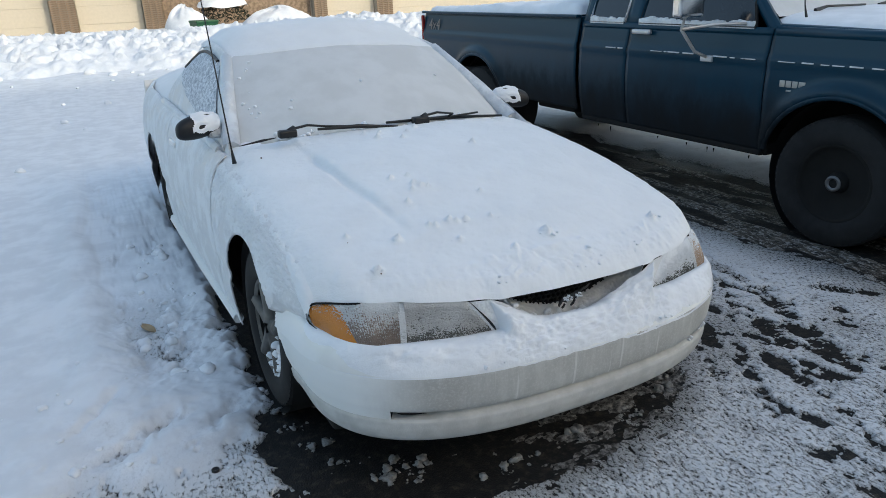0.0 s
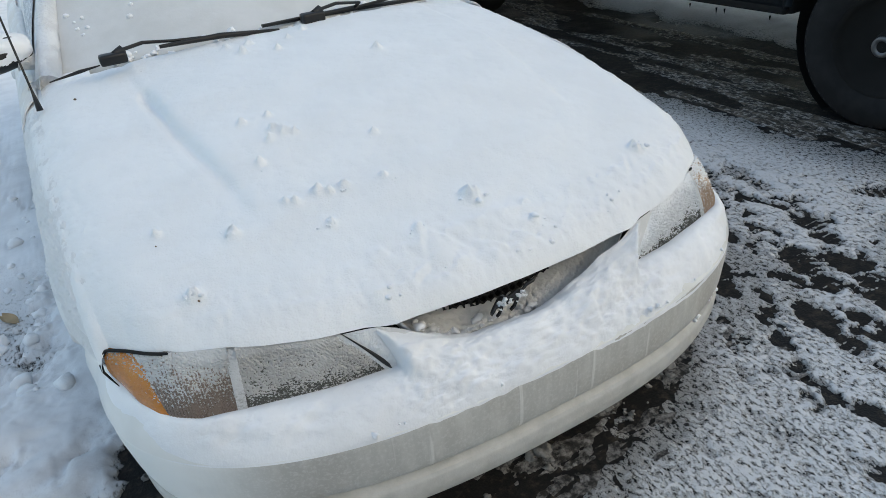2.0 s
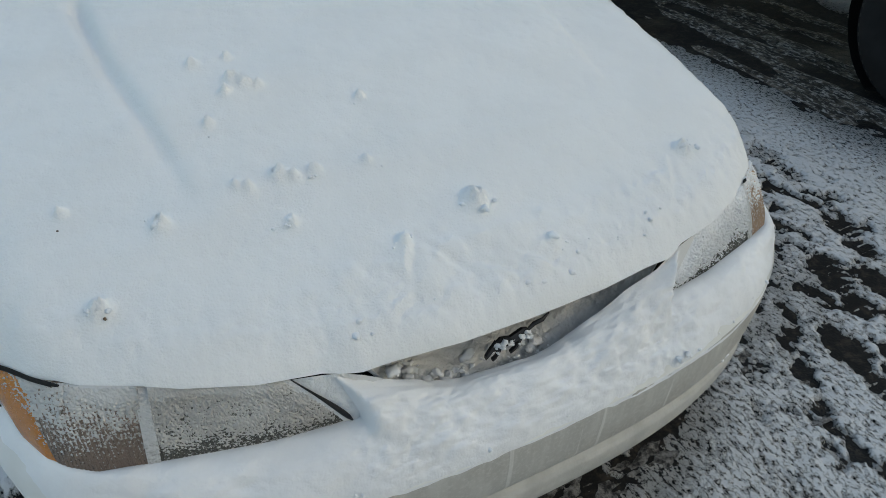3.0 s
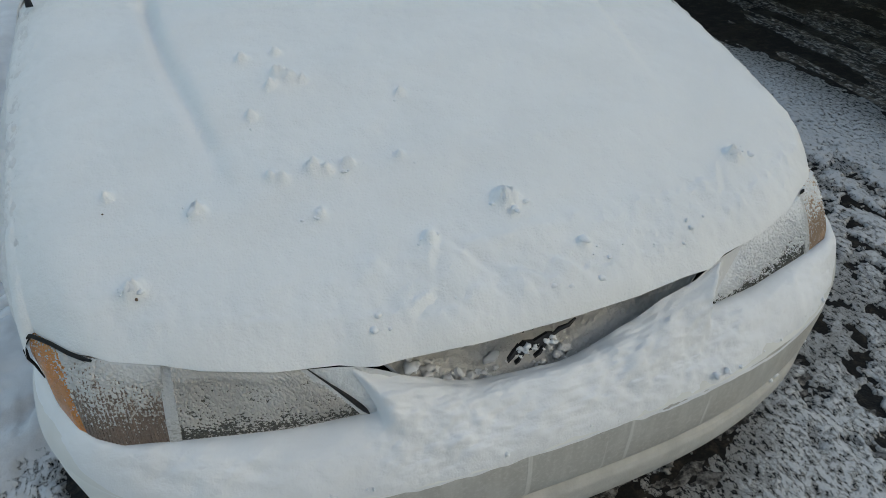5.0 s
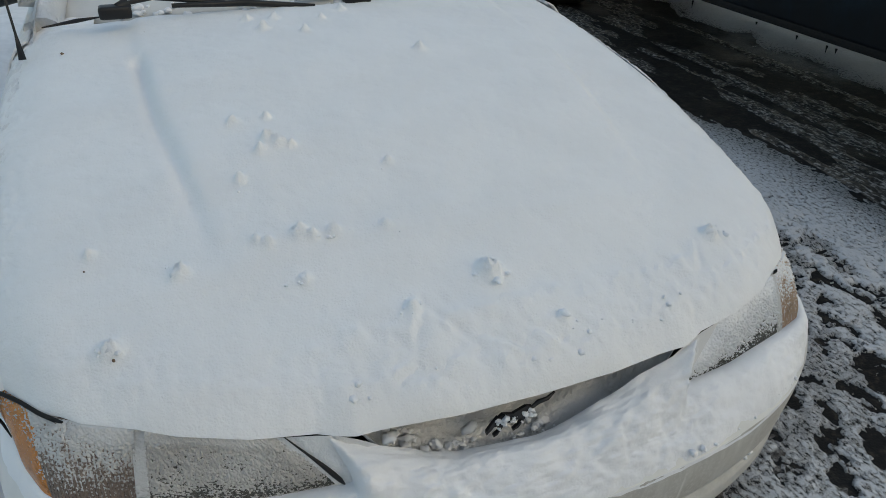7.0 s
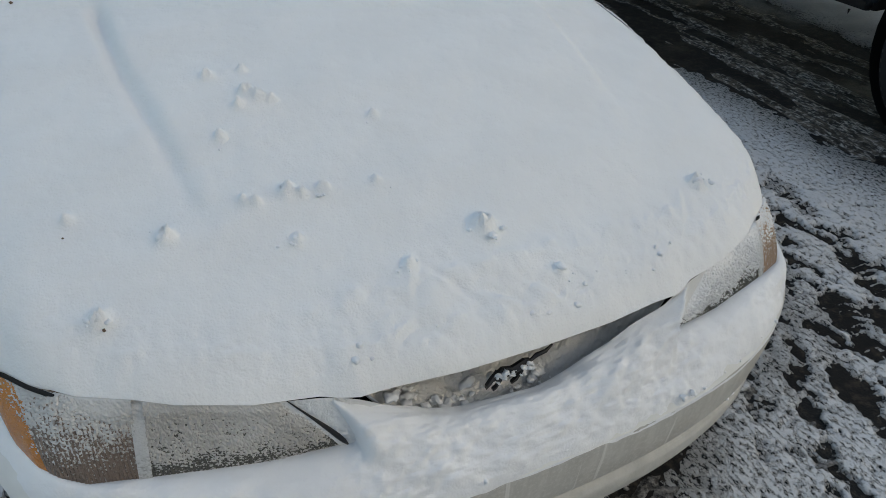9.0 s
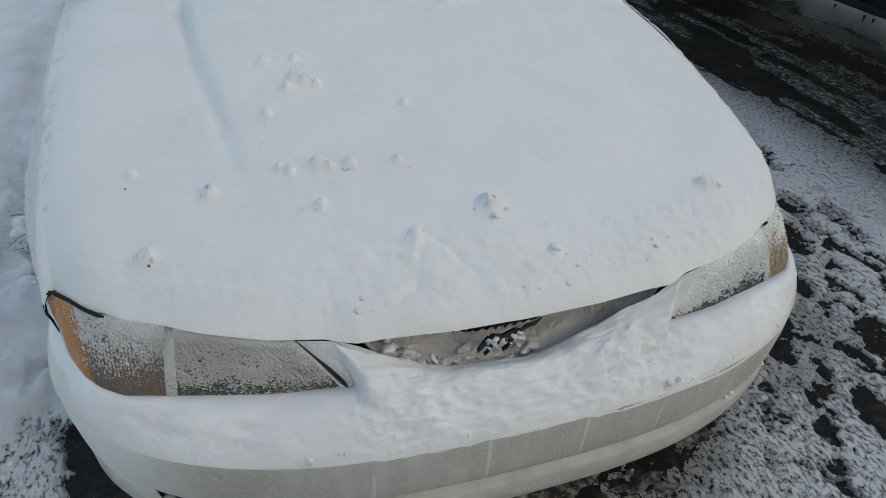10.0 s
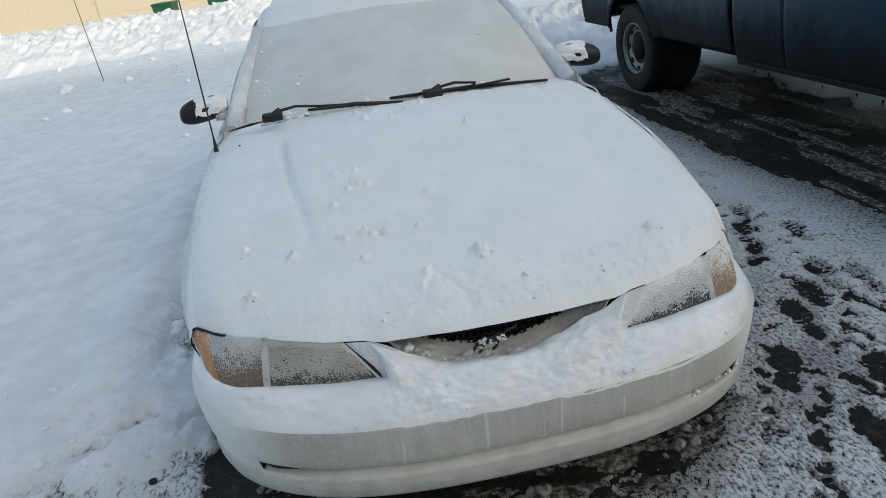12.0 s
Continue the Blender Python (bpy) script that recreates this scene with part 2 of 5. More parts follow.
def fbm(x, y, octaves=4, seed=0, gain=0.5):
    """Layered noise about 0, from -1 to 1."""
    x, y = np.asarray(x, float), np.asarray(y, float)
    v, amp, tot = 0.0, 1.0, 0.0
    for i in range(octaves):
        v = v + amp * (vnoise(x * 2 ** i + 17.3 * i, y * 2 ** i - 9.1 * i, seed + i) * 2 - 1)
        tot, amp = tot + amp, amp * gain
    return v / tot


def sstep(a, b, x):
    t = np.clip((np.asarray(x, float) - a) / (b - a), 0, 1)
    return t * t * (3 - 2 * t)


def mesh_of(verts, faces, smooth=True):
    me = bpy.data.meshes.new("mesh")
    me.from_pydata([tuple(v) for v in verts], [], [tuple(f) for f in faces])
    me.polygons.foreach_set("use_smooth", [smooth] * len(me.polygons))
    me.update()
    return me


def grid(fn, us, vs, keep=None, flip=False):
    """A sheet: fn(U, V) gives arrays X, Y, Z; keep(xyz) says which faces stay."""
    U, V = np.meshgrid(np.asarray(us, float), np.asarray(vs, float))
    X, Y, Z = fn(U, V)
    co = np.stack([X + 0 * U, Y + 0 * U, Z + 0 * U], -1).reshape(-1, 3)
    n, m = len(us), len(vs)
    i = (np.arange(m - 1)[:, None] * n + np.arange(n - 1)[None]).ravel()
    f = np.stack([i, i + 1, i + n + 1, i + n], -1)
    if keep is not None:
        f = f[keep(co[f].mean(1))]
    if flip:
        f = f[:, ::-1]
    me = bpy.data.meshes.new("mesh")
    me.vertices.add(len(co))
    me.vertices.foreach_set("co", co.ravel())
    me.loops.add(len(f) * 4)
    me.loops.foreach_set("vertex_index", f.ravel().astype(np.int32))
    me.polygons.add(len(f))
    me.polygons.foreach_set("loop_start", np.arange(0, len(f) * 4, 4, dtype=np.int32))
    me.update(calc_edges=True)
    me.polygons.foreach_set("use_smooth", [True] * len(f))
    return me


def part(name, me, material, parent=None, label="", m=None, thick=0.0):
    """Links a mesh or bmesh as one object, under parent where given."""
    if isinstance(me, bmesh.types.BMesh):
        bm, me = me, bpy.data.meshes.new(name)
        bm.to_mesh(bm and me)
        bm.free()
    me.materials.clear()
    me.materials.append(material)
    ob = new(name, me)
    if parent:
        ob.parent = parent
    if m is not None:
        ob.matrix_basis = m
    if label:
        tagged(ob, label)
    if thick:
        mod = ob.modifiers.new("thickness", "SOLIDIFY")
        mod.thickness, mod.offset = thick, 0.0
    return ob


def empty(name, label, category, m, group="", kind=""):
    ob = new(name)
    ob.matrix_basis = m
    return tagged(ob, label, category, group, kind)


def box(x0, y0, z0, x1, y1, z1, bevel=0.01, segments=2):
    bm = bmesh.new()
    bmesh.ops.create_cube(bm, size=1.0, matrix=Matrix.Translation(((x0 + x1) / 2, (y0 + y1) / 2, (z0 + z1) / 2)) @ Matrix.Diagonal((abs(x1 - x0), abs(y1 - y0), abs(z1 - z0), 1)))
    if bevel:
        bmesh.ops.bevel(bm, geom=list(bm.edges), offset=bevel, segments=segments, affect="EDGES", profile=0.6)
    for f in bm.faces:
        f.smooth = bevel > 0 and f.calc_area() < 0.002
    return bm


def lathe(profile, steps=48):
    """Turns (x, r) pairs about the x axis."""
    a = np.linspace(0, 2 * math.pi, steps + 1)
    k = np.arange(len(profile))
    px, pr = np.array([p[0] for p in profile]), np.array([p[1] for p in profile])
    return grid(lambda U, V: (px[V.astype(int)], pr[V.astype(int)] * np.cos(U), pr[V.astype(int)] * np.sin(U)), a, k)


def tube(points, radius, steps=8):
    """A round rod along a polyline; radius may be one number or one per point."""
    pts = [Vector(p) for p in points]
    rad = radius if isinstance(radius, (list, tuple)) else [radius] * len(pts)
    verts, faces = [], []
    for i, p in enumerate(pts):
        d = (pts[min(i + 1, len(pts) - 1)] - pts[max(i - 1, 0)]).normalized()
        a = d.orthogonal().normalized()
        if abs(d.z) < 0.9:
            a = d.cross(Vector((0, 0, 1))).normalized()
        b = d.cross(a)
        for j in range(steps):
            t = 2 * math.pi * j / steps
            verts.append(p + rad[i] * (a * math.cos(t) + b * math.sin(t)))
    for i in range(len(pts) - 1):
        for j in range(steps):
            faces.append((i * steps + j, i * steps + (j + 1) % steps, (i + 1) * steps + (j + 1) % steps, (i + 1) * steps + j))
    faces.append(tuple(range(steps)))
    faces.append(tuple(range((len(pts) - 1) * steps, len(pts) * steps)))
    return mesh_of(verts, faces)


def arch_keep(centres):
    """Leaves out the faces inside the wheel arches (y, z, radius)."""
    def keep(c):
        ok = np.ones(len(c), bool)
        for y, z, r in centres:
            ok &= (c[:, 1] - y) ** 2 + (c[:, 2] - z) ** 2 > r * r
        return ok
    return keep


def snap_arch(me, centres, pad=0.03):
    """Draws the vertices beside an arch's cut onto its circle."""
    for v in me.vertices:
        for y, z, r in centres:
            d = math.hypot(v.co.y - y, v.co.z - z)
            if r - pad < d < r + pad * 0.35:
                v.co.y, v.co.z = y + (v.co.y - y) * r / d, z + (v.co.z - z) * r / d
    return me


# ---- ground and snow on it ----
def ease(lo, hi, fine, far, grow=1.12):
    """Grid lines: even between lo and hi, then growing out to +-far."""
    mid = list(np.arange(lo, hi, fine))
    left, right, step = [], [], fine
    a, b = lo, mid[-1]
    while b < far or a > -far:
        step *= grow
        a, b = a - step, b + step
        if a > -far:
            left.append(a)
        if b < far:
            right.append(b)
    return left[::-1] + mid + right


ground = part("ground", grid(lambda U, V: (U, V, 0.004 * fbm(U * 3, V * 3, 3, 5) * np.exp(-(U ** 2 + V ** 2) / 200)), ease(-3, 5, 0.1, 900, 1.25), ease(-3, 6, 0.1, 900, 1.25)), ASPHALT)
tagged(ground, "dark wet asphalt driveway under patchy snow", "ground", kind="structure")

# shoe prints: x, y, heading in degrees, length
PRINTS = [(1.65, 0.54, 71, 0.30), (1.17, 0.11, 77, 0.30), (1.45, 0.07, 67, 0.28), (1.78, 1.0, 80, 0.30), (2.10, 0.50, 130, 0.30), (1.10, -0.46, 51, 0.34),
          (0.53, -0.72, 75, 0.30), (1.89, -0.10, 80, 0.28), (1.39, 0.36, 70, 0.30), (1.37, 0.80, 84, 0.32), (1.66, 1.09, 78, 0.30), (1.53, 1.40, 55, 0.30),
          (1.72, 1.84, 75, 0.28), (1.82, 1.52, 80, 0.26), (1.13, 0.53, 65, 0.28), (1.50, 0.28, 75, 0.26), (1.60, 1.62, 70, 0.26), (1.52, 0.96, 80, 0.24),
          (1.2, -0.95, 70, 0.3), (1.75, -0.45, 75, 0.28), (1.05, 0.85, 80, 0.24)]


def print_depth(x, y):
    """0 outside, 1 inside a shoe print (a sole and a heel)."""
    out = np.zeros_like(x)
    wob = 0.80 * fbm(x * 26, y * 26, 4, 3, 0.65) + 0.45 * fbm(x * 90, y * 90, 2, 6)
    patch = sstep(-0.2, 0.3, fbm(x * 9, y * 9, 2, 15))
    for px, py, head, ln in PRINTS:
        c, s = math.cos(radians(head)), math.sin(radians(head))
        u, v = (x - px) * c + (y - py) * s, -(x - px) * s + (y - py) * c
        sole = ((u - 0.16 * ln) / (0.34 * ln)) ** 2 + (v / 0.052) ** 2 + wob
        heel = ((u + 0.33 * ln) / (0.19 * ln)) ** 2 + (v / 0.040) ** 2 + wob
        tread = 0.72 + 0.28 * np.sin(u * 190 + 1.5 * np.sin(v * 60)) * patch
        out = np.maximum(out, tread * np.maximum(1 - sstep(0.25, 1.65, sole), 1 - sstep(0.25, 1.65, heel)))
    return out * (0.78 + 0.22 * sstep(-0.25, 0.15, fbm(x * 38, y * 30, 3, 17, 0.6)))


# dents in the deep snow: x, y, heading, half length, half width, depth
DENTS = [(-1.27, 0.99, 22, 0.12, 0.045, 0.06), (-1.40, 0.88, 30, 0.09, 0.05, 0.055), (-1.04, 0.70, 50, 0.13, 0.05, 0.06), (-1.10, 0.52, 10, 0.10, 0.05, 0.05), (-1.48, 1.18, 55, 0.11, 0.02, 0.05),
         (-1.36, 0.60, 60, 0.09, 0.04, 0.05), (-0.98, 0.40, 40, 0.12, 0.05, 0.06), (-1.58, 0.72, 15, 0.12, 0.05, 0.05), (-1.02, 0.95, 40, 0.10, 0.03, 0.045), (-1.22, 1.9, 70, 0.10, 0.03, 0.03)]


def snow_depth(x, y):
    """Depth of snow over the asphalt; below zero the asphalt lies bare."""
    big, mid, fine = fbm(x * 0.9, y * 0.9, 3, 11), fbm(x * 4, y * 4, 4, 21), fbm(x * 22, y * 22, 4, 31)
    cx = 0.04 - 0.033 * y                                            # the car's middle line
    d_side = np.abs(x - cx) - 0.9 + 0.07 * (x < 0) * sstep(1.1, 1.5, y)
    # thin, speckled film of snow in front of the car and beside it
    u, v = x * 0.97 + y * 0.24, y * 0.97 - x * 0.24
    speck = fbm(u * 46, v * 24, 2, 91)
    film = 0.0076 + 0.002 * big + 0.0035 * mid + (0.0040 * fine + 0.003 * speck) * (1 - 0.55 * sstep(-0.5, -0.8, x)) + 0.007 * sstep(-0.5, -0.9, x) + 0.05 * sstep(2.0, 2.6, y) * sstep(-0.5, -0.8, x)
    clot = fbm(u * 15, v * 11, 4, 121, 0.62)
    film = film - 0.018 * sstep(0.21, 0.40, clot) * (0.25 + 0.75 * sstep(0.7, 1.0, x)) * sstep(2.05, 1.6, x - 0.6 * sstep(0.5, -0.2, y))
    film = film - 0.0030 * np.exp(-((x - 1.15) ** 2 / 0.12 + (y - 0.3) ** 2 / 0.20))
    film = film - 0.020 * sstep(0.20, 0.46, fbm(u * 11, v * 7, 5, 141, 0.66)) * sstep(-0.4, -0.7, x)
    film = film + 0.007 * np.exp(-((x - 1.80) ** 2) / 0.10) * sstep(0.1, 0.9, y)
    film = film - 0.021 * print_depth(x, y)
    # cleared lane by the truck
    lane = sstep(1.72, 2.50, x + 0.10 * big + 0.08 * mid + 0.16 * fine + 0.14 * speck - 0.24 * sstep(3.2, 1.4, y) + 0.10 * (y < 1) * (1 - y) * -1.2) * (1 - sstep(3.25, 3.7, x + 0.2 * mid))
    film = film - lane * (0.020 + 0.004 * big) + 0.03 * sstep(3.3, 3.8, x + 0.2 * mid)
    # bare strip below the nose and under the car
    wide = 0.9 + 0.08 * sstep(-0.45, -0.8, x)
    nose_y = 0.75 * (1 - np.maximum(0, 1 - (np.minimum(np.abs(x - cx), wide) / (wide + 0.005)) ** 2.4) ** (1 / 2.4))
    under = sstep(-0.24, 0.24, y - nose_y - 0.03 - 0.06 * sstep(-0.6, -0.2, x) - 0.06 * sstep(-0.1, 0.5, x) + 0.10 * mid + 0.10 * fine + 0.06 * speck) * (1 - sstep(-0.06, 0.08, d_side - 0.09 * (x < 0) * sstep(1.0, 0.7, y) + 0.08 * mid + 0.06 * fine)) * (1 - sstep(4.3, 4.6, y))
    film = film - 0.034 * under
    film = film + 0.020 * under * sstep(0.1, 0.5, fbm(x * 6, y * 9, 4, 77, 0.6)) * (0.4 + 0.6 * sstep(-0.2, 0.3, x)) * (1 - sstep(0.2, 0.4, y - nose_y))
    # deep snow to the left
    edge = -0.82 + 0.02 * np.sin(y * 3.1) - 0.029 * np.maximum(y - 1, 0) + 0.07 * mid + 0.05 * fine - 0.19 * np.exp(-((y - 0.58) / 0.28) ** 2) + 0.34 * (1 - sstep(-0.6, 0.40, y))
    deep = 1 - sstep(-0.09, 0.03, x - edge)
    deep = deep * sstep(-0.10, 0.55, y - 0.45 * (x + 0.9) - 0.15 * np.maximum(-x - 1.6, 0) * -3 + 0.25 * mid)
    near = sstep(-2.6, -1.2, x)
    billow = 0.5 - np.abs(fbm(x * 3.3, y * 3.0, 3, 46, 0.55))
    rough = 0.020 * fbm(x * 2.0, y * 2.0, 3, 41) + 0.022 * (billow - 0.3) * near + 0.013 * fbm(x * 7, y * 6, 4, 43, 0.6) * near
    trod = np.exp(-((x + 1.12 + 0.03 * y) / 0.17) ** 2) * sstep(1.1, 1.7, y)
    trench = trod * (-0.085 + 0.11 * fbm(x * 8, y * 7, 5, 61, 0.65)) + 0.030 * np.exp(-((x + 1.42 + 0.03 * y + 0.08 * mid) / 0.11) ** 2) * sstep(0.9, 1.6, y)
    heap = 0.075 + 0.03 * big + rough + trench + 0.006 * fine * near
    heap = heap * (0.06 + 0.94 * sstep(0.2, 1.9, y + 0.40 * mid - 0.7 * (x + 1)))
    heap = np.maximum(heap, 0.016 * sstep(1.7, 2.0, y))
    # old dents, and pits worn down to the asphalt
    worn = np.zeros_like(x)
    ragged = 0.8 + 0.9 * fbm(x * 24, y * 24, 3, 66)
    for dx, dy, head, dl, dw, dd in DENTS:
        ca, sa = math.cos(radians(head)), math.sin(radians(head))
        p, q = (x - dx) * ca + (y - dy) * sa, -(x - dx) * sa + (y - dy) * ca
        worn = np.maximum(worn, np.clip(dd * 18 * np.exp(-((p / dl) ** 2 + (q / dw) ** 2)) * ragged, 0, 0.96))
    heap = heap - 0.022 * sstep(0.28, 0.5, fbm(x * 17, y * 10, 3, 131, 0.55)) * (1 - sstep(0.5, 1.3, y + 0.35 * big)) * near
    heap = heap * (1 - worn) + (0.004 + 0.006 * fine) * worn
    h = film * (1 - deep) + np.maximum(heap, film - 0.004) * deep
    # the yard behind, and everything far off
    far = sstep(5.2, 6.4, y + 0.4 * mid - 0.25 * np.maximum(x, 0))
    out = np.maximum(sstep(5.0, 7.0, np.abs(x - 0.5)), far)
    yard = 0.08 + 0.04 * big + 0.02 * mid
    h = h * (1 - out) + yard * out
    rise = 0.5 * sstep(9, 20, y)
    return h + rise


snow_cover = part("snow_cover", grid(lambda U, V: (U, V, snow_depth(U, V)), ease(-1.7, 2.5, 0.0085, 600, 1.05), ease(-0.95, 1.9, 0.0085, 600, 1.04)), GROUND_SNOW)
tagged(snow_cover, "trampled white snow, deep and lumpy to thin and patchy", "snow", kind="stuff")

def bank_shape(y0, depth, height, seed):
    """A ploughed bank of broken snow along x."""
    def fn(U, V):
        body = np.exp(-((V - y0 - 0.5 * fbm(U * 0.5, V * 0, 2, seed)) / depth) ** 2) * (1 + 0.35 * fbm(U * 0.6, V * 0.6, 2, seed + 1))
        ends = sstep(0, 1.2, U - U.min()) * sstep(0, 1.2, U.max() - U)
        block = sstep(-0.05, 0.22, fbm(U * 6.0, V * 5.0, 3, seed + 3, 0.6)) * (0.35 + 0.65 * vnoise(U * 3.5, V * 3.0, seed + 8))
        crumble = 0.24 * np.abs(fbm(U * 1.5, V * 1.5, 3, seed + 2, 0.6)) + 0.17 * block + 0.09 * np.abs(fbm(U * 14, V * 12, 3, seed + 4, 0.65))
        # lumpy forward edge
        foot = sstep(0.03, 0.35, body)
        return U, V, height * body * ends * (0.65 + crumble) + (crumble * 0.45 * foot - 0.14 * (1 - foot)) * ends - 0.10 * (1 - ends) + 0.08 + 0.5 * sstep(9, 20, V)
    return fn


bank = part("snow_bank", grid(bank_shape(16.4, 2.1, 0.40, 51), np.arange(-16, 9, 0.045), np.arange(12.8, 20.5, 0.045)), SNOW)
tagged(bank, "ploughed bank of broken sunlit snow across the yard", "snow bank", kind="stuff")
bank_b = part("snow_bank", grid(bank_shape(8.2, 1.1, 0.45, 151), np.arange(0.9, 6.5, 0.04), np.arange(6.3, 10.4, 0.04)), SNOW)
tagged(bank_b, "heap of broken snow behind the pickup truck", "snow bank", kind="stuff")
slush = part("slush", grid(lambda U, V: (U, V, -0.012 + 0.016 * fbm(U * 9, V * 2.2, 5, 83, 0.6) + 0.012 * sstep(2.05, 2.5, U) * (1 - sstep(3.2, 3.5, U)) - 0.03 * sstep(3.3, 3.6, U) + 0.003 * np.sin(U * 30 + 5 * fbm(U * 2, V * 0.7, 3, 8))), np.linspace(1.95, 4.05, 160), np.linspace(-1.4, 6.4, 420)), SLUSH)
tagged(slush, "brown frozen slush with tyre ruts on the cleared lane", "slush", kind="stuff")

slush_b = part("slush", grid(lambda U, V: (U, V, -0.0025 + 0.020 * fbm(U * 8, V * 17, 5, 183, 0.68) - 0.03 * sstep(0.28, 0.55, V - 0.25 * np.maximum(U, 0)) - 0.006 * sstep(0.1, -0.4, U)), np.linspace(-1.0, 1.0, 240), np.linspace(0.0, 0.75, 100)), GREY_SLUSH)
tagged(slush_b, "brown slush and ice on the wet asphalt below the bumper", "slush", kind="stuff")

# ---- the car ----
CAR = pose(0.044, 0, 0, 0, 1.6, 1.65)
HALF, LONG, POWER = 0.905, 0.75, 2.4


def rim(a):
    """The nose seen from above: the point at angle a (radians) and the inward normal."""
    s, c = np.sin(a), np.abs(np.cos(a))
    x = HALF * np.sign(s) * np.abs(s) ** (2 / POWER)
    y = LONG * (1 - c ** (2 / POWER))
    return x, y


def nose(a, d):
    """A point d metres inward from the nose line."""
    x, y = rim(a)
    e = 0.004
    x0, y0 = rim(a - e)
    x1, y1 = rim(a + e)
    tx, ty = x1 - x0, y1 - y0
    n = np.sqrt(tx * tx + ty * ty) + 1e-9
    return x - ty / n * d, y + tx / n * d


SQUARE, HALF_LOW, LONG_LOW = 2.6, 0.868, 0.56


def nose_low(a, d):
    """The bumper's own, squarer line, running on along the side past a quarter turn."""
    def line(q):
        on = np.maximum(0, np.abs(q) - math.pi / 2)
        s, k = np.sin(np.clip(q, -math.pi / 2, math.pi / 2)), np.abs(np.cos(np.clip(q, -math.pi / 2, math.pi / 2)))
        return np.sign(s) * (HALF_LOW * np.abs(s) ** (2 / SQUARE) + 0.06 * on), LONG_LOW * (1 - k ** (2 / SQUARE)) + 0.5 * on
    x, y = line(a)
    (x0, y0), (x1, y1) = line(a - 0.004), line(a + 0.004)
    tx, ty = x1 - x0, y1 - y0
    n = np.sqrt(tx * tx + ty * ty) + 1e-9
    return x - ty / n * d, y + tx / n * d


def low_angle(x):
    return np.sign(x) * np.arcsin(np.minimum(1, np.abs(np.asarray(x, float) / HALF_LOW)) ** (SQUARE / 2))


def angle_at(x):
    return np.sign(x) * np.arcsin(np.minimum(1, np.abs(np.asarray(x, float) / HALF)) ** (POWER / 2))


def top_z(x, y):
    """Snow-covered top of the bonnet, before the roll at its front edge."""
    yy = np.interp(y, [0.0, 0.1, 0.17, 0.25, 0.32, 0.42, 0.69, 1.01, 1.3, 1.45, 1.8], [0.70, 0.722, 0.743, 0.767, 0.79, 0.825, 0.887, 0.942, 0.972, 0.984, 1.0])
    return yy - 0.115 * x * x


# the lamps' lower and upper edges, and the bonnet's front edge, by distance from the middle line
X_LOW, Y_LOW, Z_LOW = [0.0, 0.32, 0.45, 0.62, 0.69, 0.725, 0.755, 0.785, 0.805, 0.818], [0.09, 0.118, 0.135, 0.175, 0.193, 0.217, 0.25, 0.312, 0.39, 0.43], [0.556, 0.556, 0.556, 0.560, 0.562, 0.565, 0.566, 0.566, 0.566, 0.569]
X_TOP, Y_TOP, Z_TOP = [0.0, 0.32, 0.36, 0.45, 0.606, 0.71, 0.741, 0.775, 0.806, 0.820], [0.10, 0.125, 0.140, 0.165, 0.225, 0.285, 0.325, 0.375, 0.415, 0.44], [0.664, 0.664, 0.667, 0.672, 0.680, 0.674, 0.664, 0.655, 0.646, 0.632]


def low_edge(x):
    x = np.abs(x)
    return np.interp(x, X_LOW, Y_LOW), np.interp(x, X_LOW, Z_LOW)


def top_edge(x):
    x = np.abs(x)
    return np.interp(x, X_TOP, Y_TOP), np.interp(x, X_TOP, Z_TOP)


X_FRONT, Y_FRONT = [0, 0.15, 0.30, 0.355, 0.45, 0.55, 0.68, 0.74, 0.80, 0.85], [0.10, 0.104, 0.122, 0.148, 0.166, 0.205, 0.282, 0.338, 0.43, 0.52]


def hood_point(U, V):
    """u across (-1 to 1), v from the front edge to the screen."""
    fx = 0.805 * U
    fy = np.interp(np.abs(fx), X_FRONT, Y_FRONT)
    rx, ry = U * 0.815, 1.44 + 0.24 * U * U
    x, y = fx * (1 - V) + rx * V, fy * (1 - V) + ry * V
    x = x + np.where(U > 0, -0.028 * np.exp(-((V - 0.10) / 0.32) ** 2), 0.016 * np.sin(np.pi * V) ** 0.6) * U ** 5
    e = V * 1.25
    fall = 0.035 * np.clip((np.abs(U) - 0.86) / 0.14, 0, 1) ** 2
    roll = top_z(fx, fy) - fall - 0.026 - top_edge(fx)[1]
    z = top_z(x, y) - roll * np.exp(-e / 0.06) - fall
    # raised middle of the bonnet, ending in a soft crease on either side
    cr = np.interp(y, [0.3, 0.5, 0.7, 0.9, 1.2], [0.40, 0.437, 0.462, 0.494, 0.515])
    z = z + 0.015 * (1 - sstep(-0.008, 0.026, np.abs(x) - cr)) * sstep(0.35, 0.75, y) * (1 - 0.5 * sstep(1.1, 1.3, y))
    z = z - (0.013 + 0.012 * sstep(0.9, 1.15, y)) * np.exp(-((x + cr + 0.012) / 0.018) ** 2) * sstep(0.42, 0.75, y) * (1 - sstep(1.20, 1.26, y))
    return x, y, z


car = empty("car", "white two-door coupe covered in snow, parked on the driveway", "car", CAR)


def lin(a, b, n):
    return np.linspace(a, b, n)


def hood_paint(U, V):
    x, y, z = hood_point(U, V)
    return x, y, z - 0.026


vs_h = np.concatenate([lin(0, 0.12, 16), lin(0.14, 1, 40)])
part("hood", grid(lambda U, V: hood_paint(U * 0.80, 0.04 + 0.96 * V), lin(-1, 1, 81), vs_h), PAINT, car, "white bonnet under a blanket of snow", thick=0.012)

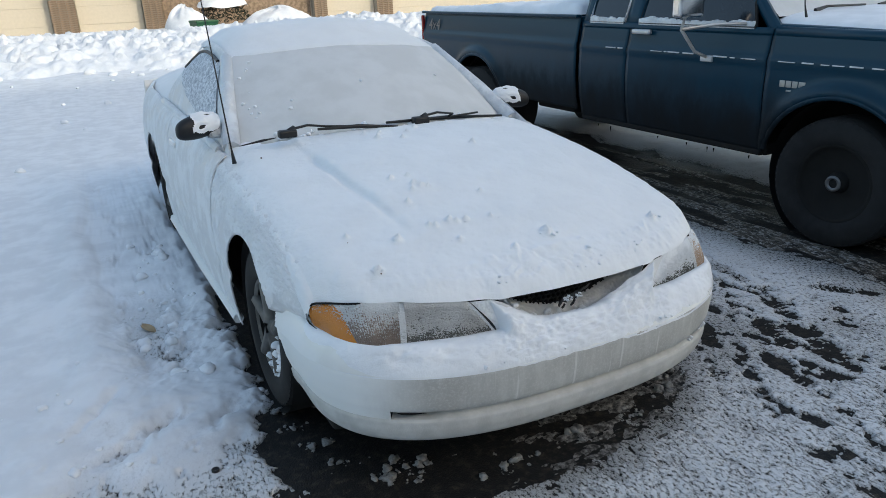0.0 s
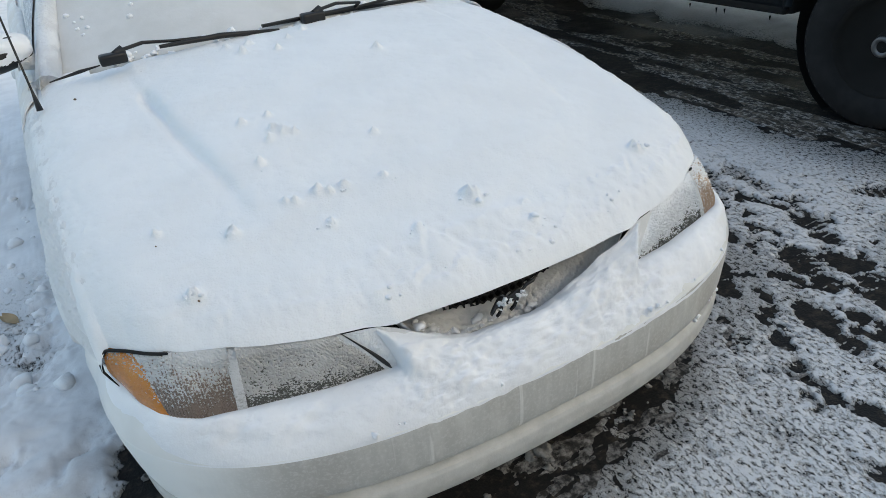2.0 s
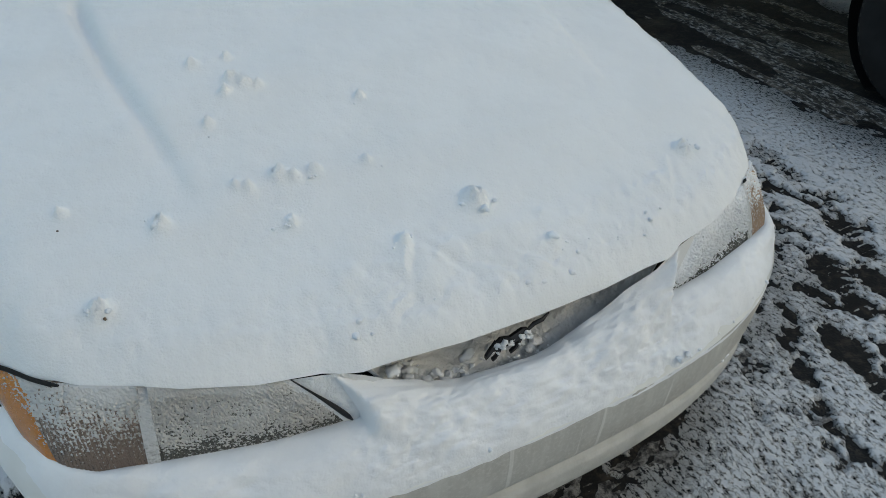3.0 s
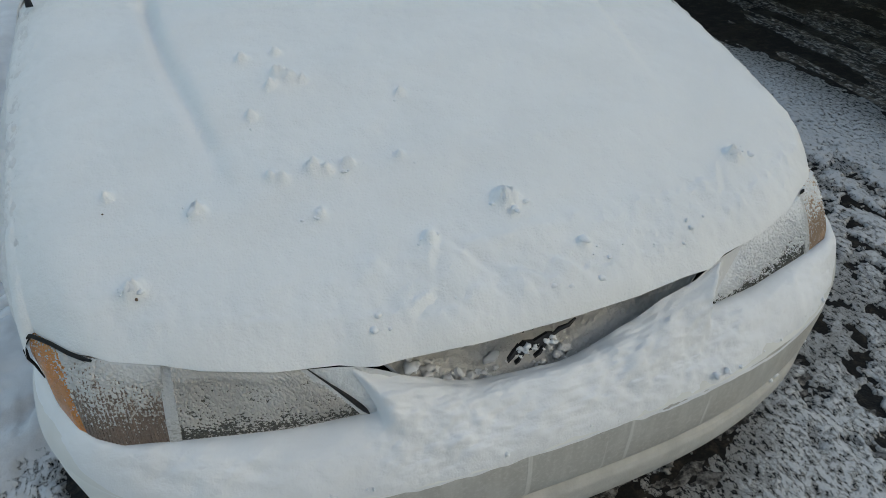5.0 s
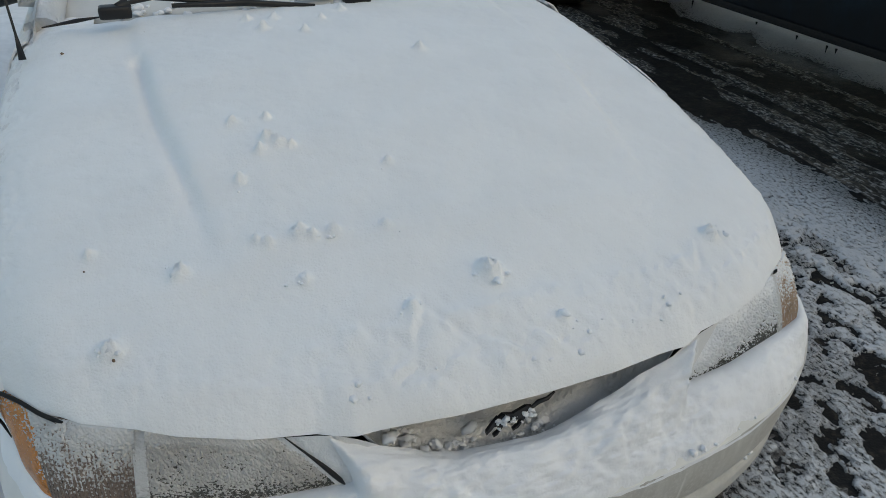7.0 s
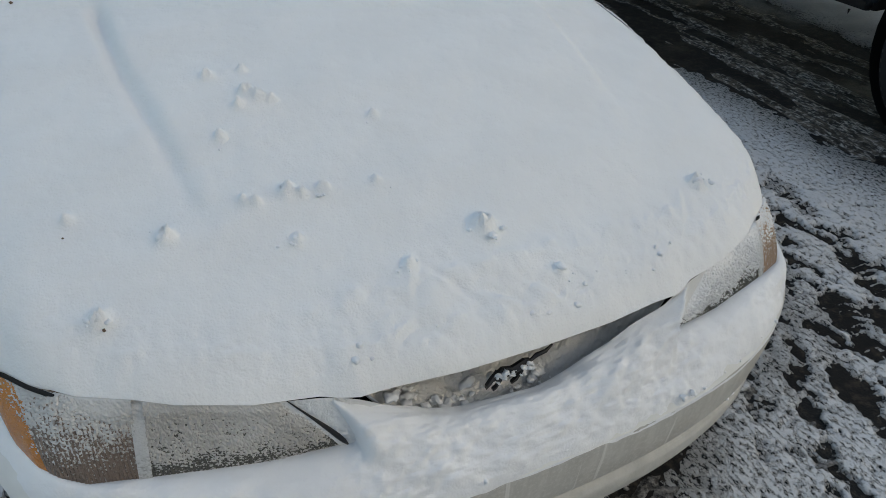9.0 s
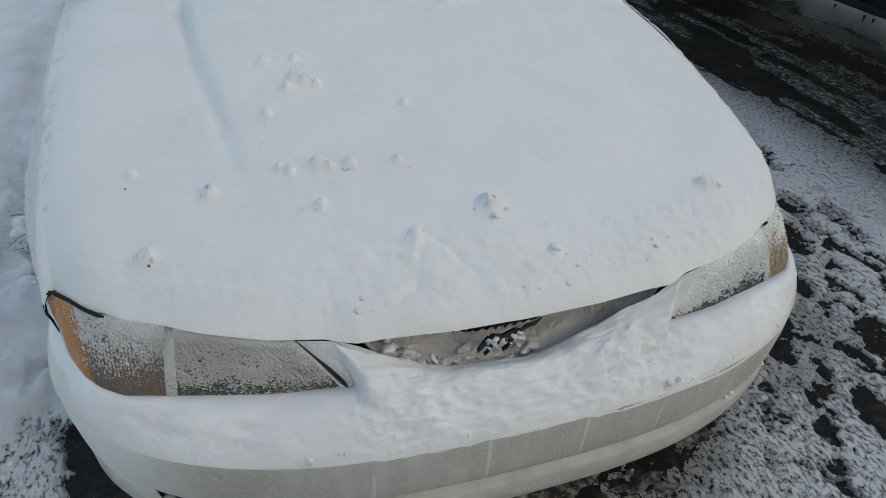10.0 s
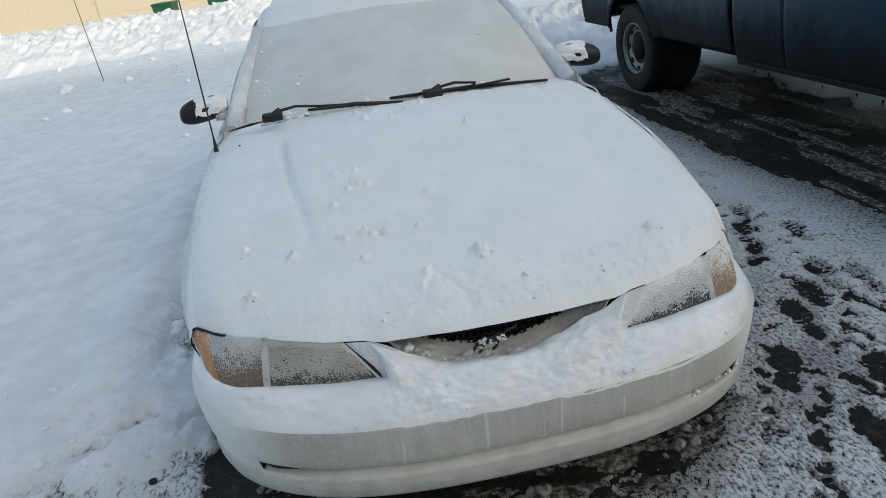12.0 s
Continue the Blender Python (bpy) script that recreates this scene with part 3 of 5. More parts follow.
FRONT_ARCH, REAR_ARCH = (1.0, 0.345, 0.362), (3.56, 0.345, 0.355)


def width_at(y):
    y = np.asarray(y, float)
    t = np.clip(1 - y / LONG, 0, 1)
    front = HALF * np.maximum(0, 1 - t ** POWER) ** (1 / POWER)
    return np.where(y < LONG, front, HALF) - 0.10 * sstep(3.9, 4.6, y) - 0.008


def side_section(y, s, zt, xt):
    """s from 0 (shoulder) to 1 (sill)."""
    w = width_at(y) - 0.022 * (1 - sstep(0.45, 0.85, y))
    t = np.clip(s / 0.5, 0, 1)
    bx = (1 - t) ** 2 * xt + 2 * t * (1 - t) * (w - 0.004) + t * t * w
    bz = (1 - t) ** 2 * zt + 2 * t * (1 - t) * (zt - 0.03) + t * t * 0.60
    q = np.clip((s - 0.5) / 0.5, 0, 1)
    x = np.where(s < 0.5, bx, w - 0.035 * q ** 2)
    z = np.where(s < 0.5, bz, 0.60 - 0.40 * q)
    crease = 0.010 * np.exp(-((z - 0.44) / 0.03) ** 2)
    tuck = 0.035 * sstep(0.615, 0.545, z) * sstep(0.70, 0.60, y)
    return x - crease - tuck, z


def flank(side, y):
    """The kerb-side wing stands a little fuller than the other."""
    return 0.032 * (side > 0) * np.exp(-((y - 0.62) / 0.28) ** 2)


def side_panel(name, y0, y1, mat, side, top, arches, label=""):
    def fn(U, V):
        zt, xt = top(U)
        x, z = side_section(U, V, zt, xt)
        return side * (x - flank(side, U)), U, z
    n = int((y1 - y0) / 0.016)
    keep = arch_keep(arches)
    me = grid(fn, lin(y0, y1, n), lin(0, 1, 60), lambda q: keep(q) & ((q[:, 1] > 0.70) | (q[:, 2] > 0.535)))
    snap_arch(me, arches, 0.02)
    return part(name, me, mat, car, label, thick=0.006)


def fender_top(y):
    z = top_z(0.80, y) - 0.085 * np.exp(-(y - 0.36) / 0.12) - 0.042
    return z, np.minimum(0.80, width_at(y) - 0.022 * (1 - sstep(0.45, 0.85, y)) - 0.05)


def belt_top(y):
    return 0.905 + 0.03 * sstep(1.5, 3.2, y) + 0.03 * sstep(3.0, 4.0, y), 0.80 - 0.10 * sstep(3.8, 4.6, y)


for side in (-1, 1):
    side_panel("fender", 0.452, 1.56, FROSTED, side, fender_top, [FRONT_ARCH], "white front wing dusted with snow")
    door = side_panel("door", 1.568, 2.80, FROSTED, side, belt_top, [], "white door streaked with frozen slush")
    part("door_handle", box(side * 0.882 - 0.012, 2.52, 0.78, side * 0.882 + 0.012, 2.68, 0.815, 0.008), PAINT, door)
    side_panel("rear_quarter", 2.808, 4.56, FROSTED, side, belt_top, [REAR_ARCH])
    part("sill", tube([(side * 0.865, y, 0.205) for y in (1.40, 2.2, 3.15)], [0.024, 0.034, 0.034]), DIRTY, car)

# nose: bumper skin, stained band, lower lip
A_BUMP, A_SPAN = math.pi / 2 + 0.30, math.pi / 2 + 0.11
aa = lin(-A_BUMP, A_BUMP, 281)


def sweep(profile, angles=aa, tuck=True, mat=PAINT, name="bumper", parent=None, label="", thick=0.0, sub=4):
    """Draws a (d, z) profile along the nose."""
    pd, pz = np.array([p[0] for p in profile]), np.array([p[1] for p in profile])
    k = np.arange(len(profile))
    kk = np.linspace(0, len(profile) - 1, (len(profile) - 1) * sub + 1)

    def fn(U, V):
        d, z = np.interp(V, k, pd), np.interp(V, k, pz)
        if tuck:
            far = np.minimum(np.abs(U / A_SPAN), 1.0)
            d = d + 0.035 * far ** 3 * np.clip((0.50 - z) / 0.28, 0, 1) ** 1.2
            d = d + 0.10 * sstep(0.3, 0.7, far) * np.clip((z - 0.535) / 0.02, 0, 1)
        x, y = nose_low(U, d)
        return x, y, z
    return part(name, grid(fn, angles, kk, arch_keep([FRONT_ARCH])), mat, parent, label, thick=thick)


def shelf(U, f):
    """The top of the bumper: f = 0 at its outer line, 1 at the foot of the lamps."""
    x, y = nose_low(U, 0.0)
    ax = np.abs(x)
    xi = np.interp(ax, [0, 0.30, 0.60, 0.75, 0.85, 0.90], [0, 0.30, 0.590, 0.722, 0.812, 0.845])
    yi, zi = low_edge(xi)
    xi = xi - 0.028 * (x > 0) * sstep(0.60, 0.82, xi)
    yi = np.maximum(yi, y - 0.02) + 0.004
    return x + (np.sign(x) * xi - x) * f, y + (yi - y) * f, zi


def bumper_top(U, V):
    x, y, zi = shelf(U, V)
    z = 0.483 + (np.minimum(zi, 0.575) - 0.483) * np.sin(np.clip(V, 0, 1) * np.pi / 2) ** 0.8
    return x, y, z - 0.002


bumper = part("front_bumper", grid(bumper_top, aa, lin(0, 1.12, 14), arch_keep([FRONT_ARCH])), PAINT, car, "white plastic front bumper stained with road salt")
BAND = float(low_angle(0.685))
band_profile = [(0.004, 0.483), (0.0005, 0.475), (0.0, 0.435), (0.006, 0.370), (0.011, 0.356), (0.018, 0.351)]
sweep(band_profile, name="bumper_band", mat=DIRTY, parent=bumper, label="salt-stained grey bumper face", angles=lin(-BAND, BAND, 141))
for s in (-1, 1):
    ends = lin(BAND, A_BUMP, 31) if s > 0 else lin(-A_BUMP, -BAND, 31)
    sweep(band_profile[:4] + [(0.010, 0.352), (0.016, 0.325)], name="bumper_end", mat=DIRTY, parent=bumper, angles=ends)
def slot_fn(U, V):
    """A shallow step below the band that deepens into a slit at its two ends."""
    x, y = nose_low(U, 0.0)
    deep = 0.016 + 0.045 * sstep(0.50, 0.62, np.abs(x))
    d = np.interp(V, [0, 1, 2, 3], [0.0, 1.0, 1.0, 0.0]) * deep + np.interp(V, [0, 3], [0.018, 0.016])
    x, y = nose_low(U, d + 0.035 * np.abs(U / A_SPAN) ** 3 * 0.45)
    return x, y, np.interp(V, [0, 1, 2, 3], [0.351, 0.350, 0.338, 0.325])


# thin dark tube standing in for the shadow in the slot's left end
pts = [nose_low(low_angle(np.array(x)), 0.020) for x in lin(-0.668, -0.585, 8)]
part("slot_shadow", tube([(float(x), float(y), 0.3465) for x, y in pts], [0.001, 0.0045, 0.005, 0.0045, 0.0035, 0.0025, 0.0015, 0.0006], 8), DARK, bumper)
part("bumper_slot", grid(slot_fn, lin(-BAND, BAND, 141), lin(0, 3, 10)), LIP, bumper)
sweep([(0.016, 0.325), (0.011, 0.316), (0.012, 0.285), (0.022, 0.253), (0.035, 0.238), (0.06, 0.23), (0.14, 0.235)], name="lower_lip", mat=LIP, parent=bumper, label="white lower bumper lip rimmed with ice", sub=4)

# lamps on both sides
def inner_end(V):
    return 0.322 + 0.086 * np.clip(V, 0, 1.1) ** 1.25


def lamp_point(x, V, side, out):
    """A point of the lamp's face: x from the middle line, V from its lower to its upper edge, out in front of it."""
    (yb, zb), (yt, zt) = low_edge(x), top_edge(x)
    x_in = 0.028 * (side > 0) * sstep(0.60, 0.82, x)
    lean = sstep(0.55, 0.82, x)
    inward = np.clip((x - inner_end(V) + 0.002) / 0.03, 0, 1)
    out = out * (0.15 + 0.85 * inward)
    b = 0.010 * 4 * np.clip(V, 0, 1) * (1 - np.clip(V, 0, 1)) * inward + out
    V0, past = np.minimum(V, 1.0), np.maximum(V - 1.0, 0)
    return side * (x - x_in + b * lean * 0.8), yb + (yt - yb) * V0 + 0.3 * past - b * (1 - 0.6 * lean) + 0.002, zb + (zt - zb) * V0 - 0.02 * past + out * 0.25


def lens_patch(a, b, side, out=0.0, nx=40, nz=14, ribs=0.0):
    """The lamp's face between two uprights a(V) and b(V), with upright ribs moulded into it."""
    def fn(U, V):
        x = a(V) + (b(V) - a(V)) * U
        return lamp_point(x, V, side, out + ribs * np.abs(np.sin(math.pi * x / 0.0058)))
    return grid(fn, lin(0, 1, nx), lin(0, 1.10, nz))


def slant(lo, hi):
    return lambda V: lo + (hi - lo) * V


def hoar(a, b, side, cover, thick, nx, nz=150, top=1.0):
    """Frost frozen onto a lens: it stands proud where cover(x, V) and the grain are above nought."""
    def fn(U, V):
        x = a(V) + (b(V) - a(V)) * U
        g, w = x * side, V * 0.11
        grain = 0.40 * fbm(g * 45, w * 60, 3, 201) + 0.95 * fbm(g * 360, w * 470, 3, 205, 0.7)
        c = cover(x, V) + grain
        h = np.where(c > 0, 0.0006 + thick * sstep(0.0, 1.4, c) + 0.004 * np.clip(c, 0, 0.5) * fbm(g * 380, w * 470, 2, 209), -0.003 + 0 * c)
        return lamp_point(x, V, side, h)
    return grid(fn, lin(0, 1, nx), lin(0, top, nz))


def top_line(side, x0, x1, n, lift=0.0):
    """Points along the lamp's upper edge."""
    pts = []
    for x in lin(x0, x1, n):
        X, Y, Z = lamp_point(x, np.array(1.0), side, 0.004)
        pts.append((float(X), float(Y), float(Z) + lift))
    return pts


for side in (-1, 1):
    left = side < 0
    head = part("headlight", lens_patch(inner_end, slant(0.607, 0.593), side, 0, 420, 12, 0.0008 if left else 0.0018), LAMP, car, "clear ribbed headlight lens crusted with frost")
    part("divider", lens_patch(slant(0.606, 0.592), slant(0.624, 0.610), side, 0.003, 6), RIDGE, head)
    sig = part("turn_signal", lens_patch(slant(0.624, 0.610), slant(0.738, 0.752), side, 0, 180, 12, 0.0022), SIGNAL if left else SIGNAL_WARM, car, "frosted turn signal lens with ribbed plastic")
    part("amber_corner", lens_patch(slant(0.738, 0.752), slant(0.814, 0.8185), side, 0, 16), AMBER, sig, "bare amber plastic corner lens")
    # frost: a torn crust over the sheltered lamp, a thick cap over the upper part of the other
    if left:
        over = lambda x, V: 0.02 + 0.75 * V - 0.35 * np.exp(-((V - 0.13) / 0.10) ** 2) + 1.5 * sstep(0.80, 1.0, V)
        over_sig = lambda x, V: -0.42 + 1.15 * V + 1.5 * sstep(0.72, 1.0, V) * sstep(0.70, 0.64, x)
        over_corner = lambda x, V: -1.25 + 1.2 * V + 0.7 * sstep(0.78, 0.73, x)
    else:
        over = lambda x, V: -0.50 + 0.25 * sstep(0.55, 0.34, x) + 2.0 * V + 0.9 * sstep(0.42, 0.35, x) * sstep(0.1, 0.5, V)
        over_sig = lambda x, V: -0.35 + 0.9 * V
        over_corner = lambda x, V: -0.1 + 0.7 * V
    for a, b, cover, thick, nx in ((inner_end, slant(0.607, 0.593), over, 0.007 if left else 0.009, 420), (slant(0.620, 0.606), slant(0.738, 0.752), over_sig, 0.006, 160), (slant(0.738, 0.752), slant(0.812, 0.8165), over_corner, 0.006, 70)):
        crust = part("frost_on_lamp", hoar(a, b, side, cover, thick, nx, top=1.03), HOAR if left else SNOW_FINE, m=CAR)
        tagged(crust, "rough crust of frost frozen onto a lamp", "frost", kind="stuff")
    # dark gap round the corner lens, and the gaps at the lamp's inner end and top
    if left:
        pts = []
        for x, q in [(float(x), 1.0) for x in lin(0.705, 0.812, 12)] + [(0.818, 0.88), (0.820, 0.65), (0.820, 0.4), (0.817, 0.15), (0.808, 0.0)]:
            X, Y, Z = lamp_point(np.array(x), np.array(q), side, 0.003)
            pts.append((float(X) + side * 0.003 * (q < 1), float(Y) - 0.002 * (q < 1), float(Z) + 0.002 * (q == 1.0)))
        part("lamp_gasket", tube(pts, [0.002] + [0.0036] * 13 + [0.003, 0.0025, 0.001], 8), DARK, sig)
    else:
        part("lamp_gasket", tube(top_line(side, 0.602, 0.626, 6, 0.001), [0.0008, 0.002, 0.003, 0.0035, 0.002, 0.0008], 6), DARK, sig)
    part("lamp_gasket", tube(top_line(side, 0.37, 0.57, 12, -0.003) if left else top_line(side, 0.50, 0.58, 12, -0.004), [0.0006] + [0.0012, 0.0014, 0.0018, 0.0014, 0.0012, 0.0016, 0.0018, 0.0014, 0.0016, 0.0010] + [0.0005], 6), BLACK, head)
    if left:
        pts = []
        for q in lin(1.0, 0.05, 10):
            X, Y, Z = lamp_point(inner_end(q), q, side, 0.030)
            pts.append((float(X) + 0.002, float(Y), float(Z)))
        part("lamp_gasket", tube(pts, [0.0006, 0.0012, 0.0016, 0.002, 0.0028, 0.0036, 0.0042, 0.0046, 0.004, 0.001], 6), BLACK, head)

# fascia between the lamps, with the smiling mouth
def smile(x):
    return 0.545 + 0.120 * np.abs(np.clip(x / 0.288, -1, 1)) ** 4.2


def fascia_fn(U, V):
    z = 0.535 * (1 - V) + np.minimum(smile(U * 1.03), 0.668) * V
    q = np.clip((z - 0.560) / 0.104, 0, 1)
    x = U * (1 + ((inner_end(q) + 0.012) / 0.321 - 1) * sstep(0.24, 0.32, np.abs(U)))
    yb, yt = low_edge(x)[0], top_edge(x)[0]
    return x, yb + (yt - yb) * np.clip((z - 0.545) / 0.12, 0, 1) - 0.004, z


fascia = part("fascia", grid(fascia_fn, lin(-0.321, 0.321, 67), lin(0, 1, 10)), FROSTED, car, "white nose panel with a smile-shaped opening")


def mouth_fn(U, V):
    """A scoop that dips behind the rim and runs back as a shelf to the foot of the grille."""
    s = smile(U)
    y0 = low_edge(U)[0] + (top_edge(U)[0] - low_edge(U)[0]) * np.clip((s - 0.545) / 0.12, 0, 1) - 0.004
    back = np.maximum(s - 0.004, 0.558 + 0.106 * np.abs(U / 0.288) ** 1.7)
    z = s + (back - s) * V - 0.016 * np.sin(np.pi * np.sqrt(V))
    ice = fbm(U * 34, V * 6, 4, 6, 0.6)
    return U * (1 + 0.06 * V), y0 + (0.205 - y0) * V - 0.003 * ice * (V > 0), z + (0.009 * ice + 0.009 * np.abs(fbm(U * 90, V * 12, 4, 16, 0.65)) * sstep(-0.06, 0.06, U)) * np.sin(np.pi * V)


part("mouth_floor", grid(mouth_fn, lin(-0.290, 0.290, 321), lin(0, 1, 40)), SCOOP, fascia, "frosted scoop below the grille, greyed to hold its shade")
grille = part("grille_backing", grid(lambda U, V: (U, 0.235 + 0.1 * U * U, 0.54 + 0.15 * V), lin(-0.3, 0.3, 21), lin(0, 1, 4)), DARK, car, "black recess behind the grille")


def honeycomb():
    """Hexagonal mesh of thin bars."""
    verts, faces = [], []
    r, t, depth = 0.0115, 0.0022, 0.012
    dx, dz = r * math.sqrt(3), r * 1.5
    for j in range(7):
        for i in range(-15, 16):
            cx, cz = i * dx + (j % 2) * dx / 2, 0.556 + j * dz
            if abs(cx) > 0.285:
                continue
            k = len(verts)
            for yy in (0, depth):
                for rr in (r + 0.0002, r - t):
                    for q in range(6):
                        a = math.pi / 6 + q * math.pi / 3
                        x, z = cx + rr * math.cos(a), cz + rr * math.sin(a)
                        verts.append((x, 0.196 + 0.1 * x * x + yy, z))
            for q in range(6):
                n = (q + 1) % 6
                faces.append((k + q, k + n, k + 6 + n, k + 6 + q))
                faces.append((k + 6 + q, k + 6 + n, k + 18 + n, k + 18 + q))
    return mesh_of(verts, faces, False)


part("grille_mesh", honeycomb(), BLACK, grille, "black plastic honeycomb grille")
# emblem: a plain flattened shape with a tail bar, packed with snow
def blade(points, widths, depth=0.007):
    """A flat bar of changing height along points (x, y, z)."""
    verts, faces = [], []
    for (x, y, z), w in zip(points, widths):
        for dy, dz in ((0, w), (0, -w), (depth, -w * 0.8), (depth, w * 0.8)):
            verts.append((x, y + dy, z + dz))
    for i in range(len(points) - 1):
        for j in range(4):
            faces.append((i * 4 + j, i * 4 + (j + 1) % 4, i * 4 + 4 + (j + 1) % 4, i * 4 + 4 + j))
    n = len(points) * 4
    return mesh_of(verts, faces + [(3, 2, 1, 0), (n - 4, n - 3, n - 2, n - 1)], False)


EX0, EY, EZ0 = -0.080, 0.106, 0.600


def at(dx, dz, dy=0.0):
    return (EX0 + 0.85 * dx, EY + dy, EZ0 + 1.15 * dz)


emblem = part("emblem", blade([at(0.012, 0.010), at(0.028, 0.016), at(0.050, 0.014), at(0.078, 0.020), at(0.092, 0.022)], [0.006, 0.013, 0.009, 0.012, 0.004]), DARK_CHROME, car, "small dark chrome grille emblem packed with snow")
part("emblem_head", blade([at(-0.004, -0.004), at(0.006, 0.006), at(0.018, 0.018)], [0.004, 0.007, 0.006]), DARK_CHROME, emblem)
part("emblem_leg", blade([at(0.030, 0.006), at(0.020, -0.010), at(0.012, -0.014)], [0.006, 0.003, 0.002]), DARK_CHROME, emblem)
part("emblem_leg", blade([at(0.078, 0.012), at(0.066, -0.006), at(0.054, -0.012)], [0.007, 0.004, 0.002]), DARK_CHROME, emblem)
part("emblem_tail", tube([at(0.090, 0.024), at(0.102, 0.034, -0.002), at(0.122, 0.036, -0.002), at(0.138, 0.044)], [0.003, 0.0045, 0.004, 0.002], 6), DARK_CHROME, emblem)

# cabin: windscreen, roof, side glass, rear window, boot
def ws_edge(U, which):
    if which == 0:
        return 0.70 * U, 1.44 + 0.26 * U * U, 0.962 - 0.055 * U * U
    if which == 1:
        return 0.575 * U, 2.14 + 0.14 * U * U, 1.300 - 0.045 * U * U
    if which == 2:
        return 0.55 * U, 3.02 + 0.10 * U * U, 1.312 - 0.06 * U * U
    return 0.66 * U, 3.78 + 0.05 * U * U, 1.005 - 0.045 * U * U


def between(i, j, bulge, lift=0.0):
    def fn(U, V):
        x0, y0, z0 = ws_edge(U, i)
        x1, y1, z1 = ws_edge(U, j)
        b = bulge * 4 * V * (1 - V)
        return x0 + (x1 - x0) * V, y0 + (y1 - y0) * V - b * 0.3, z0 + (z1 - z0) * V + b + lift
    return fn


part("windscreen", grid(between(0, 1, 0.02), lin(-1, 1, 41), lin(0, 1, 21)), GLASS, car, "windscreen hidden by packed snow")
part("roof", grid(between(1, 2, 0.035), lin(-1, 1, 31), lin(0, 1, 21)), PAINT, car, thick=0.01)
part("rear_window", grid(between(2, 3, 0.02), lin(-1, 1, 31), lin(0, 1, 15)), GLASS, car)
part("boot_lid", grid(lambda U, V: (U * (0.69 - 0.02 * V), 3.78 + 0.05 * U * U + 0.74 * V, 1.005 - 0.045 * U * U + 0.02 * V - 0.05 * V ** 6), lin(-1, 1, 31), lin(0, 1, 15)), PAINT, car, "white boot lid")
part("cowl", grid(lambda U, V: (0.72 * U, 1.36 + 0.25 * U * U + 0.12 * V, 0.945 - 0.06 * U * U - 0.004 * V), lin(-1, 1, 31), lin(0, 1, 4)), BLACK, car, "black plastic cowl below the windscreen")


def side_window(side, lift=0.0):
    """The cabin's flank: U from the windscreen pillar back, V from the belt line to the roof's edge."""
    def fn(U, V):
        yb, yt = 1.66 + 1.75 * U, 2.27 + 0.86 * U
        xb, zb = 0.795, 0.905 + 0.03 * U
        arch = 0.055 * 4 * U * (1 - U)
        xt, zt = 0.625 - 0.03 * U, 1.255 - 0.02 * U + arch
        b = 0.025 * 4 * V * (1 - V)
        return side * (xb + (xt - xb) * V + b + lift), yb + (yt - yb) * V, zb + (zt - zb) * V
    return fn


def glass_v(U, V):
    """The glass stands above a belt of snow that climbs towards the rear."""
    lo = np.interp(U, [0, 0.15, 0.4, 0.6, 0.8, 0.95], [0.14, 0.16, 0.21, 0.30, 0.46, 0.66])
    hi = np.interp(U, [0, 0.5, 0.7, 0.85, 0.95], [0.93, 0.94, 0.92, 0.84, 0.70])
    return lo + (hi - lo) * V


for side in (-1, 1):
    fn, flush = side_window(side, -0.008), side_window(side)
    part("window_surround", grid(fn, lin(-0.07, 1.0, 40), lin(0.0, 1.0, 24)), FROSTED, car, "snow-crusted surround of the door window")
    part("side_window", grid(lambda U, V: flush(U, glass_v(U, V)), lin(0.03, 0.95, 36), lin(0, 1, 20)), FROST, car, "door window glazed with wind-blown frost")
    trim = [tuple(float(c) for c in flush(np.array(u), glass_v(np.array(u), np.array(1.0)))) for u in lin(0.10, 0.94, 22)]
    part("window_trim", tube(trim, 0.010, 6), BLACK, car)
    part("belt_frost", tube([(side * 0.80, y, 0.905 + 0.017 * (y - 1.66)) for y in lin(1.70, 3.38, 12)], 0.022, 8), FROSTED, car)

    def rail(U, V):
        x0, y0, z0 = flush(U, 1.0 + 0 * U)
        x1, y1, z1 = between(1, 2, 0.035)(side + 0 * U, U)
        q = V * V * (3 - 2 * V)
        return x0 + (x1 - x0) * V, y0 + (y1 - y0) * V, z0 + (z1 - z0) * q + 0.03 * np.sin(np.pi * V)
    part("roof_rail", grid(rail, lin(0, 1.0, 24), lin(0, 1, 8)), FROSTED, car)
    x1, y1, z1 = (float(c) for c in ws_edge(np.array(side * 1.0), 1))
    part("windscreen_pillar", tube([(side * 0.755, 1.66, 0.915), (side * 0.70, 1.90, 1.06), (side * 0.605, y1, z1 + 0.005)], [0.042, 0.036, 0.032], 10), FROSTED, car)
for side in (-1, 1):
    f1 = side_window(side, -0.008)

    def corner(U, V):
        x0, y0, z0 = f1(1.0 + 0 * U, V)
        x1, y1, z1 = between(2, 3, 0.02)(side + 0 * U, 1 - V)
        return x0 + (x1 - x0) * U, y0 + (y1 - y0) * U, z0 + (z1 - z0) * U
    part("rear_pillar", grid(corner, lin(0, 1, 8), lin(0, 1, 14)), FROSTED, car)
part("rear_bumper", grid(lambda U, V: (0.80 * U, 4.62 - 0.22 * np.abs(U) ** 4, 0.25 + 0.72 * V), lin(-1, 1, 31), lin(0, 1, 12)), PAINT, car, thick=0.01)
part("underbody", box(-0.80, 0.35, 0.20, 0.80, 4.45, 0.30, 0.03), UNDER, car)
part("engine_bay", box(-0.72, 0.30, 0.30, 0.72, 1.5, 0.60, 0.03), DARK, car)


